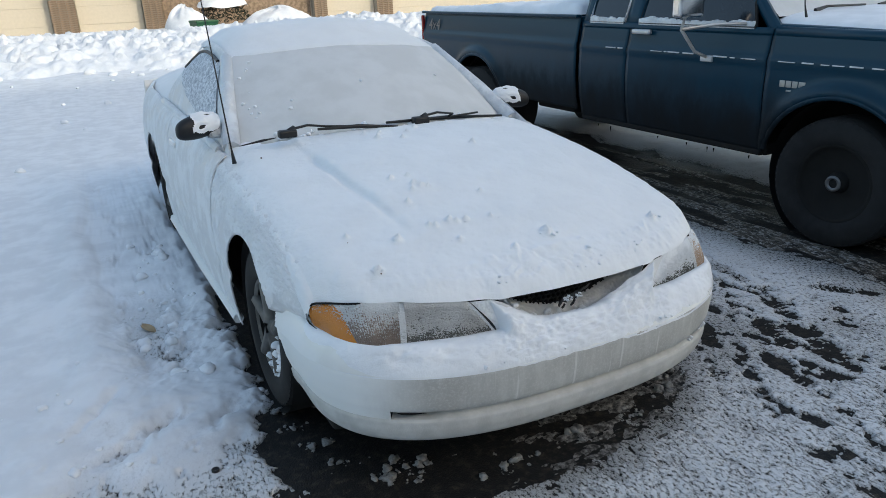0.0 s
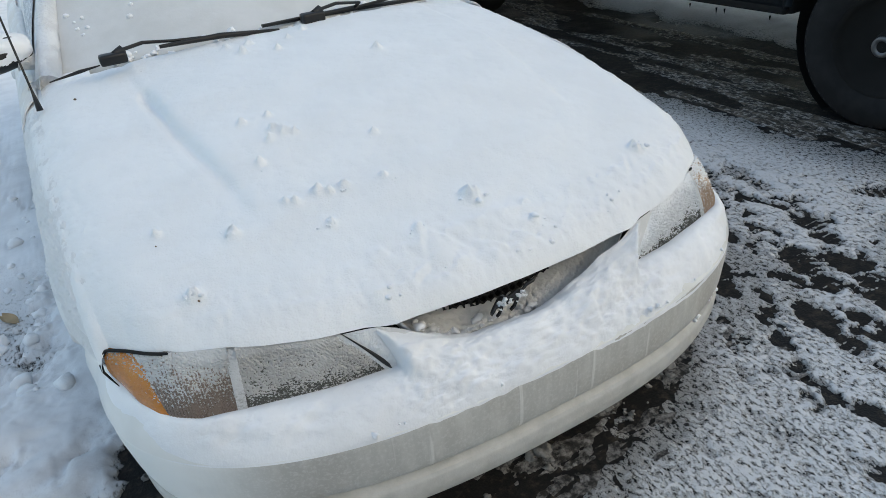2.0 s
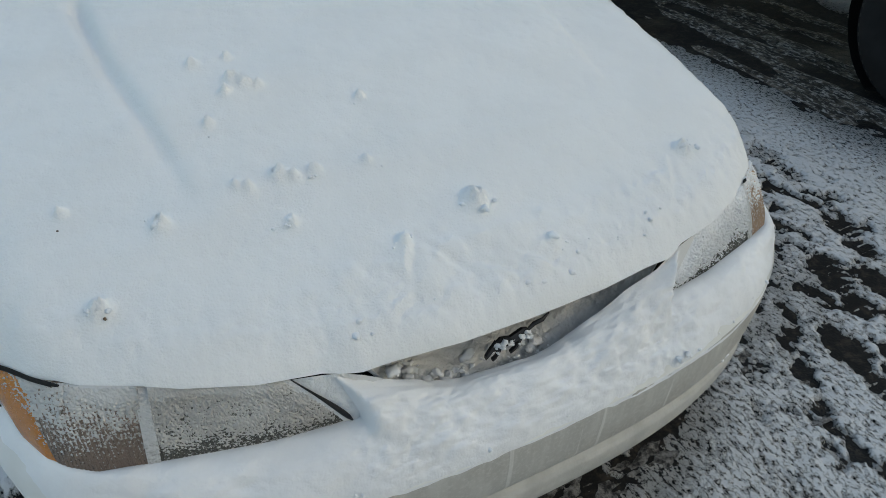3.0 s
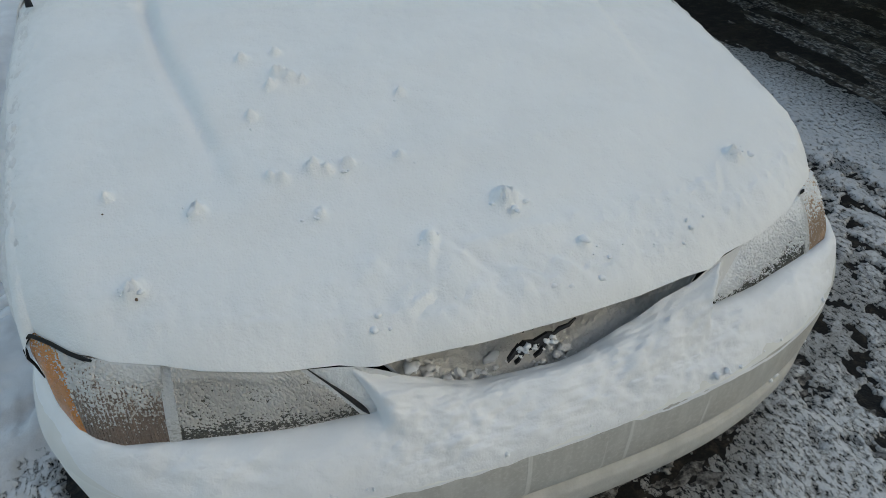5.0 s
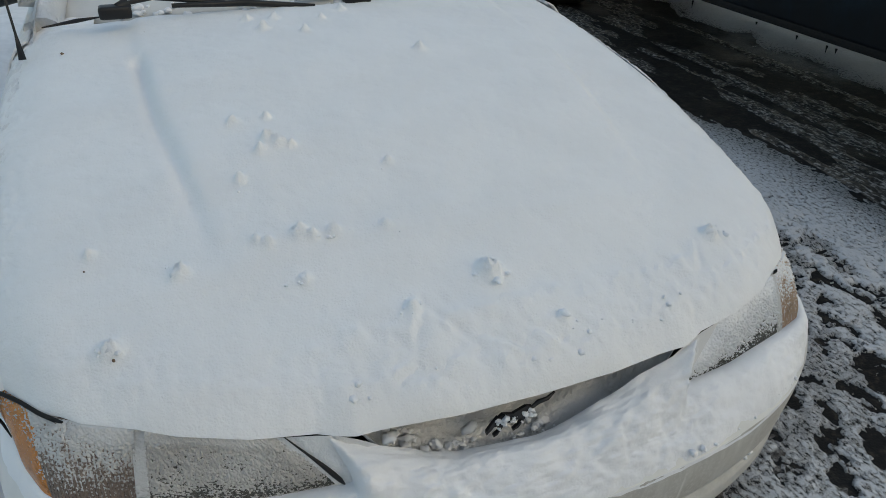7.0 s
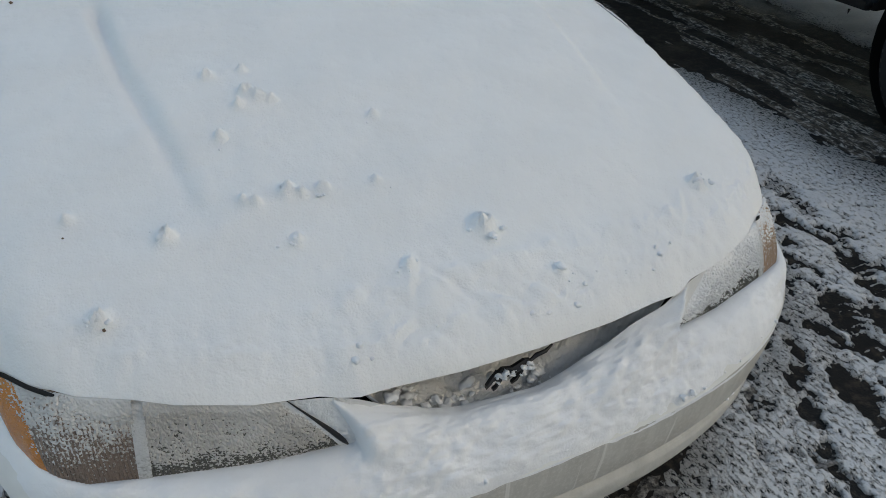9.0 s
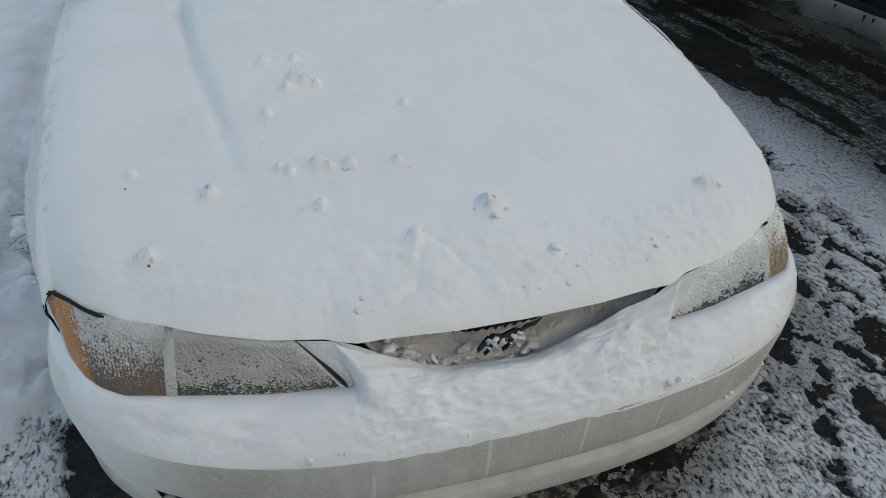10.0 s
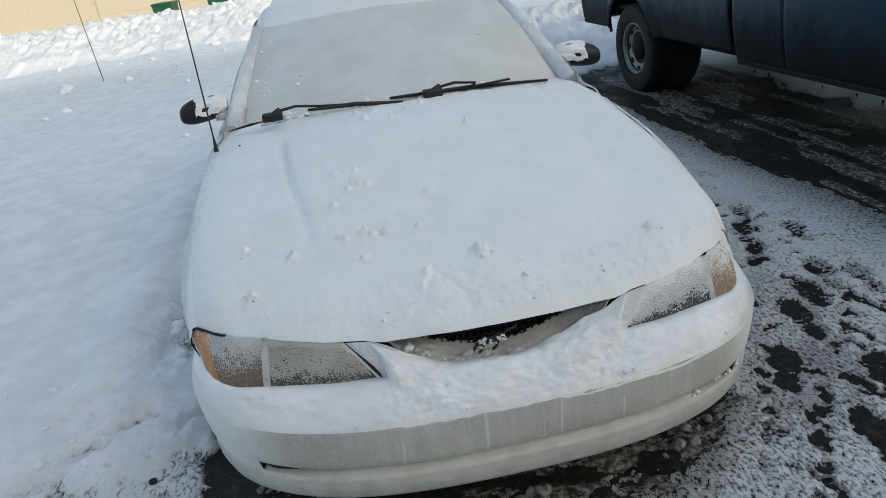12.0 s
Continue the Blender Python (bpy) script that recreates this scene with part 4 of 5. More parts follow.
def wheel(name, centre, side, radius, width, rim_mat, parent, spokes=5, deep=0.05):
    """A tyre with a shouldered tread and a dished rim with spokes, turned about its axle."""
    holder = new(name)
    holder.parent = parent
    holder.matrix_basis = Matrix.Translation(centre) @ Matrix.Diagonal((side, 1, 1, 1))
    w, r = width / 2, radius
    rr = r * 0.60
    part("tyre", lathe([(w * 0.80, rr), (w * 1.0, rr * 1.10), (w * 1.04, (rr + r) / 2), (w * 0.98, r * 0.93), (w * 0.86, r * 0.985), (w * 0.6, r), (0, r), (-w * 0.6, r), (-w * 0.86, r * 0.985), (-w, (rr + r) / 2), (-w * 0.8, rr)], 64), RUBBER, holder)
    lug = []
    faces = []
    for i in range(56):
        a0, a1 = 2 * math.pi * i / 56, 2 * math.pi * (i + 0.62) / 56
        for x0, x1, sh in ((0.62, 0.94, 0.0), (-0.20, 0.50, 0.4), (-0.94, -0.32, 0.0)):
            k = len(lug)
            for rad in (r * 0.95, r * 0.972 if abs(x0) > 0.9 or x1 > 0.9 else r * 1.003):
                for xx in (x0, x1):
                    for a in (a0, a1):
                        lug.append((xx * w, rad * math.cos(a + sh * 0.1), rad * math.sin(a + sh * 0.1)))
            faces += [(k + 4, k + 5, k + 7, k + 6), (k, k + 1, k + 5, k + 4), (k + 2, k + 6, k + 7, k + 3), (k, k + 4, k + 6, k + 2), (k + 1, k + 3, k + 7, k + 5)]
    part("tread", mesh_of(lug, faces, False), RUBBER, holder)
    rim_ob = part("rim", lathe([(w * 0.84, rr * 1.02), (w * 0.86, rr * 0.96), (w * 0.70, rr * 0.92), (w * (0.86 - deep * 8), rr * 0.80), (w * (0.86 - deep * 10), rr * 0.2), (w * (0.86 - deep * 9), 0.001)], 48), rim_mat if spokes == 0 else UNDER, holder)
    for i in range(spokes):
        a = 2 * math.pi * i / spokes + 0.3
        ca, sa = math.cos(a), math.sin(a)
        part("spoke", tube([(w * 0.55, 0.03 * ca, 0.03 * sa), (w * 0.66, rr * 0.5 * ca, rr * 0.5 * sa), (w * 0.80, rr * 0.97 * ca, rr * 0.97 * sa)], [0.045, 0.034, 0.026], 8), rim_mat, rim_ob)
    if spokes:
        part("rim_ring", lathe([(w * 0.80, rr * 0.90), (w * 0.90, rr * 0.94), (w * 0.88, rr * 1.02), (w * 0.78, rr * 1.0)], 48), rim_mat, rim_ob)
    return holder, rim_ob


for side in (-1, 1):
    for y, z, r in (FRONT_ARCH, REAR_ARCH):
        wheel("wheel", (side * 0.738, y, 0.322), side, 0.322, 0.21, ALLOY, car)
        part("wheel_well", lathe([(0.14, 0.36), (-0.16, 0.37), (-0.16, 0.1)], 40), DARK, car, m=Matrix.Translation((side * 0.70, y, 0.34)) @ Matrix.Diagonal((side, 1, 1, 1)))

# door mirrors
def mirror_shell():
    def fn(U, V):
        r = np.sin(np.pi * V) ** 0.6
        x = -0.135 * np.cos(np.pi * V) * 0.9
        y = 0.055 * r * np.cos(U) + 0.02 * (x / 0.12)
        z = (0.066 * r) * np.sin(U) * np.where(np.sin(U) < 0, 0.85, 1.0) + 0.012 * x / 0.1
        return x, y, z
    return grid(fn, lin(0, 2 * math.pi, 29), lin(0.001, 0.999, 19))


MIRROR_X = {-1: -0.868, 1: 0.835}
for side in (-1, 1):
    mir = part("door_mirror", mirror_shell(), BLACK, car, "dark oval door mirror capped with snow", m=pose(MIRROR_X[side], 1.79, 1.005) @ Matrix.Diagonal((-side * 0.84, 0.9, 0.9, 1)))
    part("mirror_arm", tube([(0.05, 0.0, -0.03), (0.14, 0.01, -0.045)], [0.030, 0.026], 8), FROSTED, mir)
    part("mirror_glass", grid(lambda U, V: (0.075 * U * (1 - 0.3 * V * V), 0.046 + 0.0 * U, 0.042 * V), lin(-1, 1, 5), lin(-1, 1, 5)), CHROME, mir)

    def frost_patch(U, V):
        r = np.sin(np.pi * V) ** 0.6
        x = -0.1215 * np.cos(np.pi * V)
        k = 1.07 + 0.14 * fbm(U * 3 + 4, V * 9, 3, 2)
        return x, k * 0.055 * r * np.cos(U) + 0.02 * (x / 0.12), k * 0.066 * r * np.sin(U) * np.where(np.sin(U) < 0, 0.85, 1.0) + 0.012 * x / 0.1
    cap = part("snow_on_mirror", grid(frost_patch, lin(0.16 * math.pi, 1.22 * math.pi, 50), lin(0.40, 0.98, 40), lambda q: (q[:, 0] + 0.03 * fbm(q[:, 0] * 30, q[:, 2] * 30, 3, 8) > -0.035) & (q[:, 2] > -0.016 + 0.012 * fbm(q[:, 0] * 50, q[:, 1] * 10, 2, 5))), SNOW, m=CAR @ pose(MIRROR_X[side], 1.79, 1.005) @ Matrix.Diagonal((-side * 0.84, 0.9, 0.9, 1)))
    tagged(cap, "cap of snow on the car's door mirror", "snow", kind="stuff")

for side in (-1, 1):
    nook = part("snow_by_mirror", grid(lambda U, V: (side * (0.63 + 0.232 * V), 1.44 + 0.40 * U, 0.948 - 0.10 * V ** 3 - 0.02 * U - 0.05 * (1 - U) ** 3 + 0.008 * fbm(U * 7 + side, V * 5, 4, 12)), lin(0, 1, 40), lin(0, 1, 24)), SNOW, m=CAR)
    tagged(nook, "snow packed at the foot of the windscreen pillar", "snow", kind="stuff")

# wipers and aerial
def wiper(px, tip, blade0, blade1):
    w = part("wiper", tube([(px, 1.425, 0.985), (px, 1.43, 1.012), (px + 0.02, 1.435, 1.022)], [0.016, 0.018, 0.014], 8), BLACK, car, "black windscreen wiper lying on snow")
    part("wiper_pivot", box(px - 0.055, 1.405, 0.985, px + 0.025, 1.45, 1.018, 0.009), BLACK, w)
    mid = ((blade0[0] + blade1[0]) / 2, (blade0[1] + blade1[1]) / 2, (blade0[2] + blade1[2]) / 2 + 0.008)
    part("wiper_arm", tube([(px, 1.432, 1.018), (px + 0.08, 1.438, 1.028), (px + 0.17, 1.445, 1.014), mid, tip], [0.006, 0.006, 0.005, 0.006, 0.005], 6), BLACK, w)
    part("wiper_blade", tube([blade0, mid, blade1], [0.006, 0.010, 0.006], 6), BLACK, w)
    return w


wiper(-0.545, (-0.24, 1.43, 1.004), (-0.42, 1.435, 1.006), (-0.04, 1.415, 0.985))
wiper(0.10, (0.42, 1.46, 1.005), (-0.09, 1.432, 1.005), (0.60, 1.52, 0.965))
part("wiper_blade", tube([(-0.75, 1.52, 0.952), (-0.66, 1.485, 0.972), (-0.60, 1.465, 0.982)], [0.002, 0.006, 0.002], 6), BLACK, car)
part("aerial", tube([(-0.80, 1.42, 0.90), (-0.802, 1.44, 0.96), (-0.835, 1.62, 1.75)], [0.010, 0.0035, 0.002], 6), BLACK, car, "thin black whip aerial")

# ---- snow lying on the car ----
def bumps(x, y, seed=9):
    return 0.0055 * fbm(x * 5, y * 5, 4, seed) + 0.0022 * fbm(x * 30, y * 30, 3, seed + 5)


HOOD_LUMPS = [(-0.005, 0.29, 21), (-0.30, 0.455, 15), (-0.279, 0.441, 10), (-0.24, 0.444, 11), (-0.313, 0.36, 10), (-0.30, 0.722, 15), (-0.282, 0.70, 13), (-0.262, 0.69, 11),
              (-0.323, 0.69, 11), (-0.506, 0.435, 14), (-0.623, 0.335, 15), (-0.645, 0.537, 10), (-0.092, 0.594, 10), (-0.159, 0.257, 11), (0.087, 0.179, 9), (-0.357, 0.80, 12),
              (-0.289, 0.80, 10), (-0.375, 0.62, 10), (-0.356, 0.447, 11), (-0.373, 0.461, 10), (-0.149, 0.432, 9), (0.485, 0.298, 16), (0.133, 1.027, 14), (-0.17, 1.33, 12),
              (-0.114, 1.204, 11), (-0.213, 1.255, 15), (-0.05, 1.30, 10), (-0.24, 1.34, 13), (0.02, 1.36, 11)]


def hood_snow(U, V):
    Uc = np.clip(U, -1, 1)
    x, y, z = hood_point(Uc, V)
    over = np.clip((np.abs(U) - 1) / 0.16, 0, 1) * np.pi / 2
    grow = sstep(0.0, 0.16, V) * (1 - sstep(0.93, 1.0, V))
    edge = np.minimum(np.minimum(V * 1.2, (1 - V) * 1.2 + 0.012), 0.03 + (1 - grow) * 0 + (1.16 - np.abs(U)) * 0.5)
    t = np.sqrt(np.clip(edge / 0.035, 0, 1))
    x = x + np.sign(U) * 0.030 * np.sin(over)
    z = z - 0.050 * (1 - np.cos(over)) - 0.010 * over
    rag = sstep(0.11, 0.0, V) * (0.012 * fbm(x * 26, y * 26, 4, 14, 0.6) + 0.004 * np.abs(fbm(x * 70, y * 70, 3, 15, 0.6)) * (1 - sstep(0.36, 0.5, np.abs(x))))
    crust = sstep(0.88, 1.0, np.abs(U)) * 0.006 * fbm(y * 40, (x + z) * 40, 3, 33) * grow
    z = z - 0.024 + 0.024 * t + bumps(x, y) * t + rag * t + crust
    for lx, ly, r in HOOD_LUMPS:
        s = r * 0.00125
        q = ((x - lx) ** 2 + (y - ly) ** 2) / (s * s)
        z = z + 1.1 * s * np.exp(-(q / 0.6) ** 1.2) * (1 + 0.8 * fbm(x * 120, y * 120, 3, 7)) + 0.12 * s * np.exp(-q / 4)
    # ridges where slabs of snow slid and broke near the front edge
    slab = np.exp(-((V - 0.085 - 0.02 * fbm(x * 8, y * 0 + 3, 2, 19)) / 0.014) ** 2) * (1 - sstep(0.30, 0.42, np.abs(x - 0.05)))
    z = z + 0.010 * slab * (0.4 + fbm(x * 30, y * 30, 3, 44))
    # pulled furrows and a fan of torn snow behind the middle of that edge
    fan = np.exp(-((x + 0.10) / 0.16) ** 2) * np.exp(-((y - 0.19) / 0.06) ** 2)
    z = z + 0.010 * fan * fbm((x + 0.45 * y) * 16, (y - 0.3 * x) * 7, 3, 47)
    for fx, fy, ln, deg in ((-0.16, 0.235, 0.045, 65), (-0.10, 0.20, 0.05, 125), (-0.02, 0.16, 0.05, 150), (0.055, 0.15, 0.035, 140), (-0.20, 0.165, 0.04, 20), (0.42, 0.255, 0.03, 60)):
        ca, sa = math.cos(radians(deg)), math.sin(radians(deg))
        p, q = (x - fx) * ca + (y - fy) * sa, -(x - fx) * sa + (y - fy) * ca
        z = z + 0.004 * (0.5 + vnoise(x * 60, y * 60, 3)) * np.exp(-(p / ln) ** 2) * (np.exp(-((q - 0.006) / 0.007) ** 2) - np.exp(-((q + 0.006) / 0.007) ** 2))
    return x, y - (0.006 + 0.008 * sstep(0.24, 0.34, np.abs(x))) * (1 - t), z


def fender_snow(side):
    """Frost and snow clinging to the wing's shoulder, torn off lower down."""
    def fn(U, V):
        zt, xt = fender_top(U)
        x, z = side_section(U, V, zt, xt)
        x = x - flank(side, U)
        torn = fbm(U * 13, V * 9, 4, 301 + side, 0.6)
        edge = 0.30 + 0.10 * fbm(U * 5, V * 0, 3, 305) + 0.10 * torn
        h = 0.010 * (1 - sstep(-0.02, 0.34, V)) + (0.0075 if side < 0 else 0.0045) * sstep(0.05, -0.02, V - edge) * (0.7 + 1.0 * fbm(U * 46, V * 30, 4, 309, 0.65))
        h = h - 0.004 * sstep(0.0, 0.10, V - edge)
        h = h * sstep(0.42, 0.48, U) - 0.008 * sstep(0.455, 0.42, U)
        tilt = sstep(0.0, 0.35, V)
        return side * (x + h * (0.35 + 0.65 * tilt)), U, z + h * (1 - 0.8 * tilt)
    keep = arch_keep([FRONT_ARCH])
    return grid(fn, lin(0.415, 1.60, 300), lin(-0.03, 0.48, 110), keep)


for side in (-1, 1):
    tagged(part("snow_on_fender", fender_snow(side), TORN, m=CAR), "torn crust of frost and snow on the car's front wing", "frost", kind="stuff")

vs_s = np.concatenate([lin(0, 0.1, 40), lin(0.104, 1, 260)])
s_hood = part("snow_on_hood", grid(hood_snow, lin(-1.16, 1.16, 460), vs_s), SNOW_FINE, m=CAR)
tagged(s_hood, "smooth white snow layer on the car's bonnet", "snow", kind="stuff")


def bumper_snow(U, V):
    """V from the stained band's upper edge (0) to the foot of the lamps (1), and in the middle up to the mouth's rim."""
    x0, y0 = nose_low(U, 0.0)
    mid = 1 - sstep(0.272, 0.312, np.abs(x0))
    s = np.minimum(smile(x0), 0.664) + 0.020 * sstep(0.02, 0.15, x0) * sstep(0.28, 0.20, x0)
    x, y, zi = shelf(U, V * 1.02)
    hem = 0.476 - 0.010 * sstep(0.0, 0.4, x0) + (0.007 * fbm(x0 * 22, 0 * x0, 4, 68, 0.6)) * sstep(-0.45, -0.2, x0) * sstep(0.6, 0.4, x0)
    z = hem + (zi + 0.004 - hem) * np.sin(np.clip(V, 0, 1) * np.pi / 2) ** 0.75
    q = np.clip((V - 0.4) / 0.6, 0, 1)
    z = z + mid * ((s + 0.006 - zi) * q ** 1.2 + 0.014 * np.sin(np.pi * q) + 0.006 * q)
    x = x * (1 + 0.24 * q ** 1.5 * sstep(0.20, 0.285, np.abs(x0)) * mid)
    y = y + mid * 0.006 * q
    w = np.maximum(np.sin(np.pi * np.clip(V, 0, 1)) ** 0.6, 0.65 * mid * q)
    thin = 1 - 0.85 * sstep(0.64, 0.82, np.abs(x0))
    crumbly = sstep(-0.38, -0.25, x0) * sstep(0.42, 0.25, x0)
    p, r = x, (y * 0.8 + z)
    lump = 0.011 + fbm(p * 14, r * 14, 3, 71) * 0.010 + fbm(p * 38, r * 38, 4, 75, 0.55) * (0.003 + 0.008 * crumbly) + np.abs(fbm(p * 110, r * 110, 2, 79, 0.5)) * 0.003 * crumbly
    out = w * thin * lump
    nx, ny = nose_low(U, -1.0)
    return x + (nx - x0) * out * 0.6 - (nx - x0) * 0.004 * (1 - thin), y + (ny - y0) * out * 0.6, z + out


s_bump = part("snow_on_bumper", grid(bumper_snow, lin(-A_SPAN * 0.88, A_SPAN * 0.88, 620), lin(0, 1, 80)), SNOW, m=CAR)
tagged(s_bump, "fluffy snow piled along the top of the front bumper", "snow", kind="stuff")


def ws_snow(U, V):
    x, y, z = between(0, 1, 0.02)(U, V)
    t = np.sqrt(np.clip(np.minimum(1.05 - np.abs(U), V + 0.0 * U) / 0.04, 0, 1))
    return x, y - 0.012 * t, z + 0.018 * t + bumps(x, y * 1.3, 3) * 0.5 * t


s_ws = part("snow_on_windscreen", grid(ws_snow, lin(-1.05, 1.05, 120), lin(0, 1, 80)), CRUST, m=CAR)
tagged(s_ws, "thin greyish snow crust over the windscreen", "snow", kind="stuff")


def roof_snow(U, V):
    x, y, z = between(1, 2, 0.035)(np.clip(U, -1, 1), V)
    t = np.sqrt(np.clip((1.04 - np.abs(U)) / 0.22, 0, 1)) * (0.10 + 0.90 * sstep(-0.05, 0.45, V))
    x = x * (1 + 0.04 * (np.abs(U) > 1))
    return x, y - 0.012, z + 0.014 + 0.085 * t + bumps(x, y, 23) * 2 * t - 0.03 * sstep(0.0, -0.06, V)


s_roof = part("snow_on_roof", grid(roof_snow, lin(-1.04, 1.04, 80), lin(-0.06, 1, 84)), SNOW_FINE, m=CAR)
tagged(s_roof, "thick pillow of snow on the car's roof", "snow", kind="stuff")


def boot_snow(U, V):
    y = 2.98 + 1.56 * V
    zc = np.interp(y, [2.98, 3.2, 3.5, 3.8, 4.1, 4.3, 4.45, 4.54], [1.392, 1.365, 1.27, 1.16, 1.10, 1.095, 1.06, 0.98])
    hw = np.interp(y, [2.98, 3.3, 3.8, 4.54], [0.74, 0.80, 0.80, 0.72])
    base = 0.93 + 0.02 * V
    p = np.interp(y, [2.98, 3.8, 4.5], [2.0, 3.0, 4.0])
    x = hw * U
    return x, y, zc - (zc - base) * np.abs(U) ** p + bumps(x, y, 29) * 2


s_boot = part("snow_on_boot", grid(boot_snow, lin(-1, 1, 60), lin(0, 1, 80)), SNOW_FINE, m=CAR)
tagged(s_boot, "thick snow over the car's rear window and boot", "snow", kind="stuff")


def clump(r, seed, rough=0.5):
    bm = bmesh.new()
    bmesh.ops.create_icosphere(bm, subdivisions=2, radius=r)
    for v in bm.verts:
        n = noise.noise(v.co / r * 1.2 + Vector((seed * 3.1, 0, 0))) + 0.6 * noise.noise(v.co / r * 3.1 + Vector((0, seed * 1.7, 0)))
        v.co *= 1 + rough * n
        v.co.x *= 0.8 + 0.5 * math.sin(seed * 2.3) ** 2
        v.co.z *= 0.75
    for f in bm.faces:
        f.smooth = True
    return bm


def scatter(name, spots, label, m=None, mat=None, rough=0.5):
    """Many small clumps joined in one object; spots are (x, y, z, radius)."""
    bm = bmesh.new()
    for i, (x, y, z, r) in enumerate(spots):
        one = clump(r, i, rough)
        me = bpy.data.meshes.new("clump")
        one.transform(pose(x, y, z, 0, 0, i * 57))
        one.to_mesh(me)
        one.free()
        bm.from_mesh(me)
        bpy.data.meshes.remove(me)
    return tagged(part(name, bm, mat or SNOW, m=m), label, "snow", kind="stuff")


spots = []
for x, y, r in HOOD_LUMPS:
    z = float(top_z(x, y))
    r *= 0.00125
    spots.append((x, y, z + 0.34 * r, 0.66 * r))
    for k in range(5 if r > 0.012 else 2):
        q = random.uniform(0.10, 0.30) * r
        spots.append((x + random.gauss(0, 1) * r * 1.1, y + random.gauss(0, 1) * r * 1.1, z + 0.2 * r, q))
for i in range(26):
    x = random.gauss(0.05, 0.16)
    y = float(np.interp(abs(x), X_FRONT, Y_FRONT)) + 0.02 + abs(random.gauss(0, 0.025))
    spots.append((x, y, float(top_z(x, y)) - 0.05 * math.exp(-(y - 0.1) / 0.06) + 0.006, 0.0015 + 0.0055 * random.random() ** 3))
scatter("snow_clumps_on_hood", spots, "small crumbled snow clumps lying on the bonnet", CAR, SNOW)
# crumbs in the mouth and along the bumper's stained edge
spots = []
for i in range(64):
    x = random.uniform(-0.26, 0.06)
    X, Y = nose(angle_at(x), random.uniform(0.09, 0.14))
    spots.append((float(X), float(Y) + 0.02, float(smile(x)) + random.uniform(-0.004, 0.012), 0.002 + 0.009 * random.random() ** 2))
for i in range(22):
    a = random.uniform(-0.25, 0.55) * A_SPAN
    X, Y = nose_low(np.array(a), random.uniform(0.0, 0.012))
    spots.append((float(X), float(Y), random.uniform(0.486, 0.505), 0.002 + 0.006 * random.random() ** 2))
for k in range(26):
    q = random.uniform(0.015, 0.085)
    spots.append((EX0 + q, EY - 0.002 + random.gauss(0, 0.004), EZ0 + 0.012 + 0.10 * q + random.gauss(0, 0.005), random.uniform(0.002, 0.0055)))
scatter("snow_crumbs_on_nose", spots, "crumbs of snow in the grille and along the bumper", CAR, rough=0.9)
# snow packed in the kerb-side front wheel
spots = []
for k in range(30):
    q, r = random.gauss(-0.7, 0.35), random.uniform(0.10, 0.20)
    spots.append((-0.818 - random.uniform(0, 0.010), 1.0 + r * math.sin(q), 0.322 - r * math.cos(q), random.uniform(0.010, 0.020)))
scatter("snow_in_wheel", spots, "snow packed between the spokes of the car's wheel", CAR)
# chunks of snow on the ground round the nose
spots = []
HEAPS = [(-0.615, 0.331), (-0.518, 0.351), (-0.484, 0.288), (-0.60, 0.30), (-0.53, 0.246), (-0.24, 0.13), (-0.14, 0.15), (0.153, 0.169), (0.43, 0.19), (0.70, 0.33),
         (-0.71, 0.88), (-0.81, 0.76), (-0.81, 0.90), (-0.76, 0.60), (-0.70, 0.45), (-0.83, 1.2), (0.60, 0.26)]
for hx, hy in HEAPS:
    for k in range(11):
        r = 0.003 + 0.016 * random.random() ** 3
        spots.append((hx + random.gauss(0, 0.032), hy + random.gauss(0, 0.022), r * 0.3, r))
scatter("snow_chunks", spots, "broken chunks of grey icy snow lying round the car", mat=ICE, rough=1.0)
spots = []
for i in range(40):
    y = random.uniform(1.3, 3.4)
    r = 0.008 + 0.030 * random.random() ** 3
    x = -1.06 + random.gauss(0, 0.08) - 0.03 * y
    spots.append((x, y, float(snow_depth(np.array(x), np.array(y))) + r * 0.1, r))
for i in range(45):
    x, y = random.uniform(-1.9, -0.85), random.uniform(-0.1, 1.6)
    r = 0.004 + 0.016 * random.random() ** 3
    spots.append((x, y, float(snow_depth(np.array(x), np.array(y))), r))
scatter("snow_chunks", spots, "white lumps of kicked-up snow beside the car")
spots = [(-0.62, 0.312, 0.0, 0.003), (-0.70, 1.36, 0.0, 0.004), (-0.50, 1.385, 0.0, 0.004), (-0.36, 1.40, 0.0, 0.003), (-0.655, 0.50, 0.0, 0.002)]
scatter("debris", [(x, y, float(top_z(x, y)) + 0.004, r) for x, y, z, r in spots], "tiny dark bits of bark lying on the snow", CAR, BROWN)
spots = []
for i in range(11):
    v = random.uniform(0.1, 0.9)
    x0, y0, z0 = (float(q) for q in ws_snow(np.array(-0.93 + random.gauss(0, 0.03)), np.array(v)))
    spots.append((x0, y0, z0, random.uniform(0.004, 0.012)))
for i in range(70):
    u = random.uniform(-0.8, 0.6)
    x0, y0, z0 = (float(q) for q in ws_snow(np.array(u), np.array(random.uniform(0.0, 0.06))))
    spots.append((x0, y0, z0, random.uniform(0.004, 0.013)))
for i in range(4):
    x0, y0, z0 = (float(q) for q in ws_snow(np.array(random.uniform(-0.8, 0.9)), np.array(random.uniform(0.1, 0.9))))
    spots.append((x0, y0, z0, random.uniform(0.006, 0.014)))
scatter("snow_crumbs_on_windscreen", spots, "crumbs of snow along the wipers and windscreen edge", CAR)
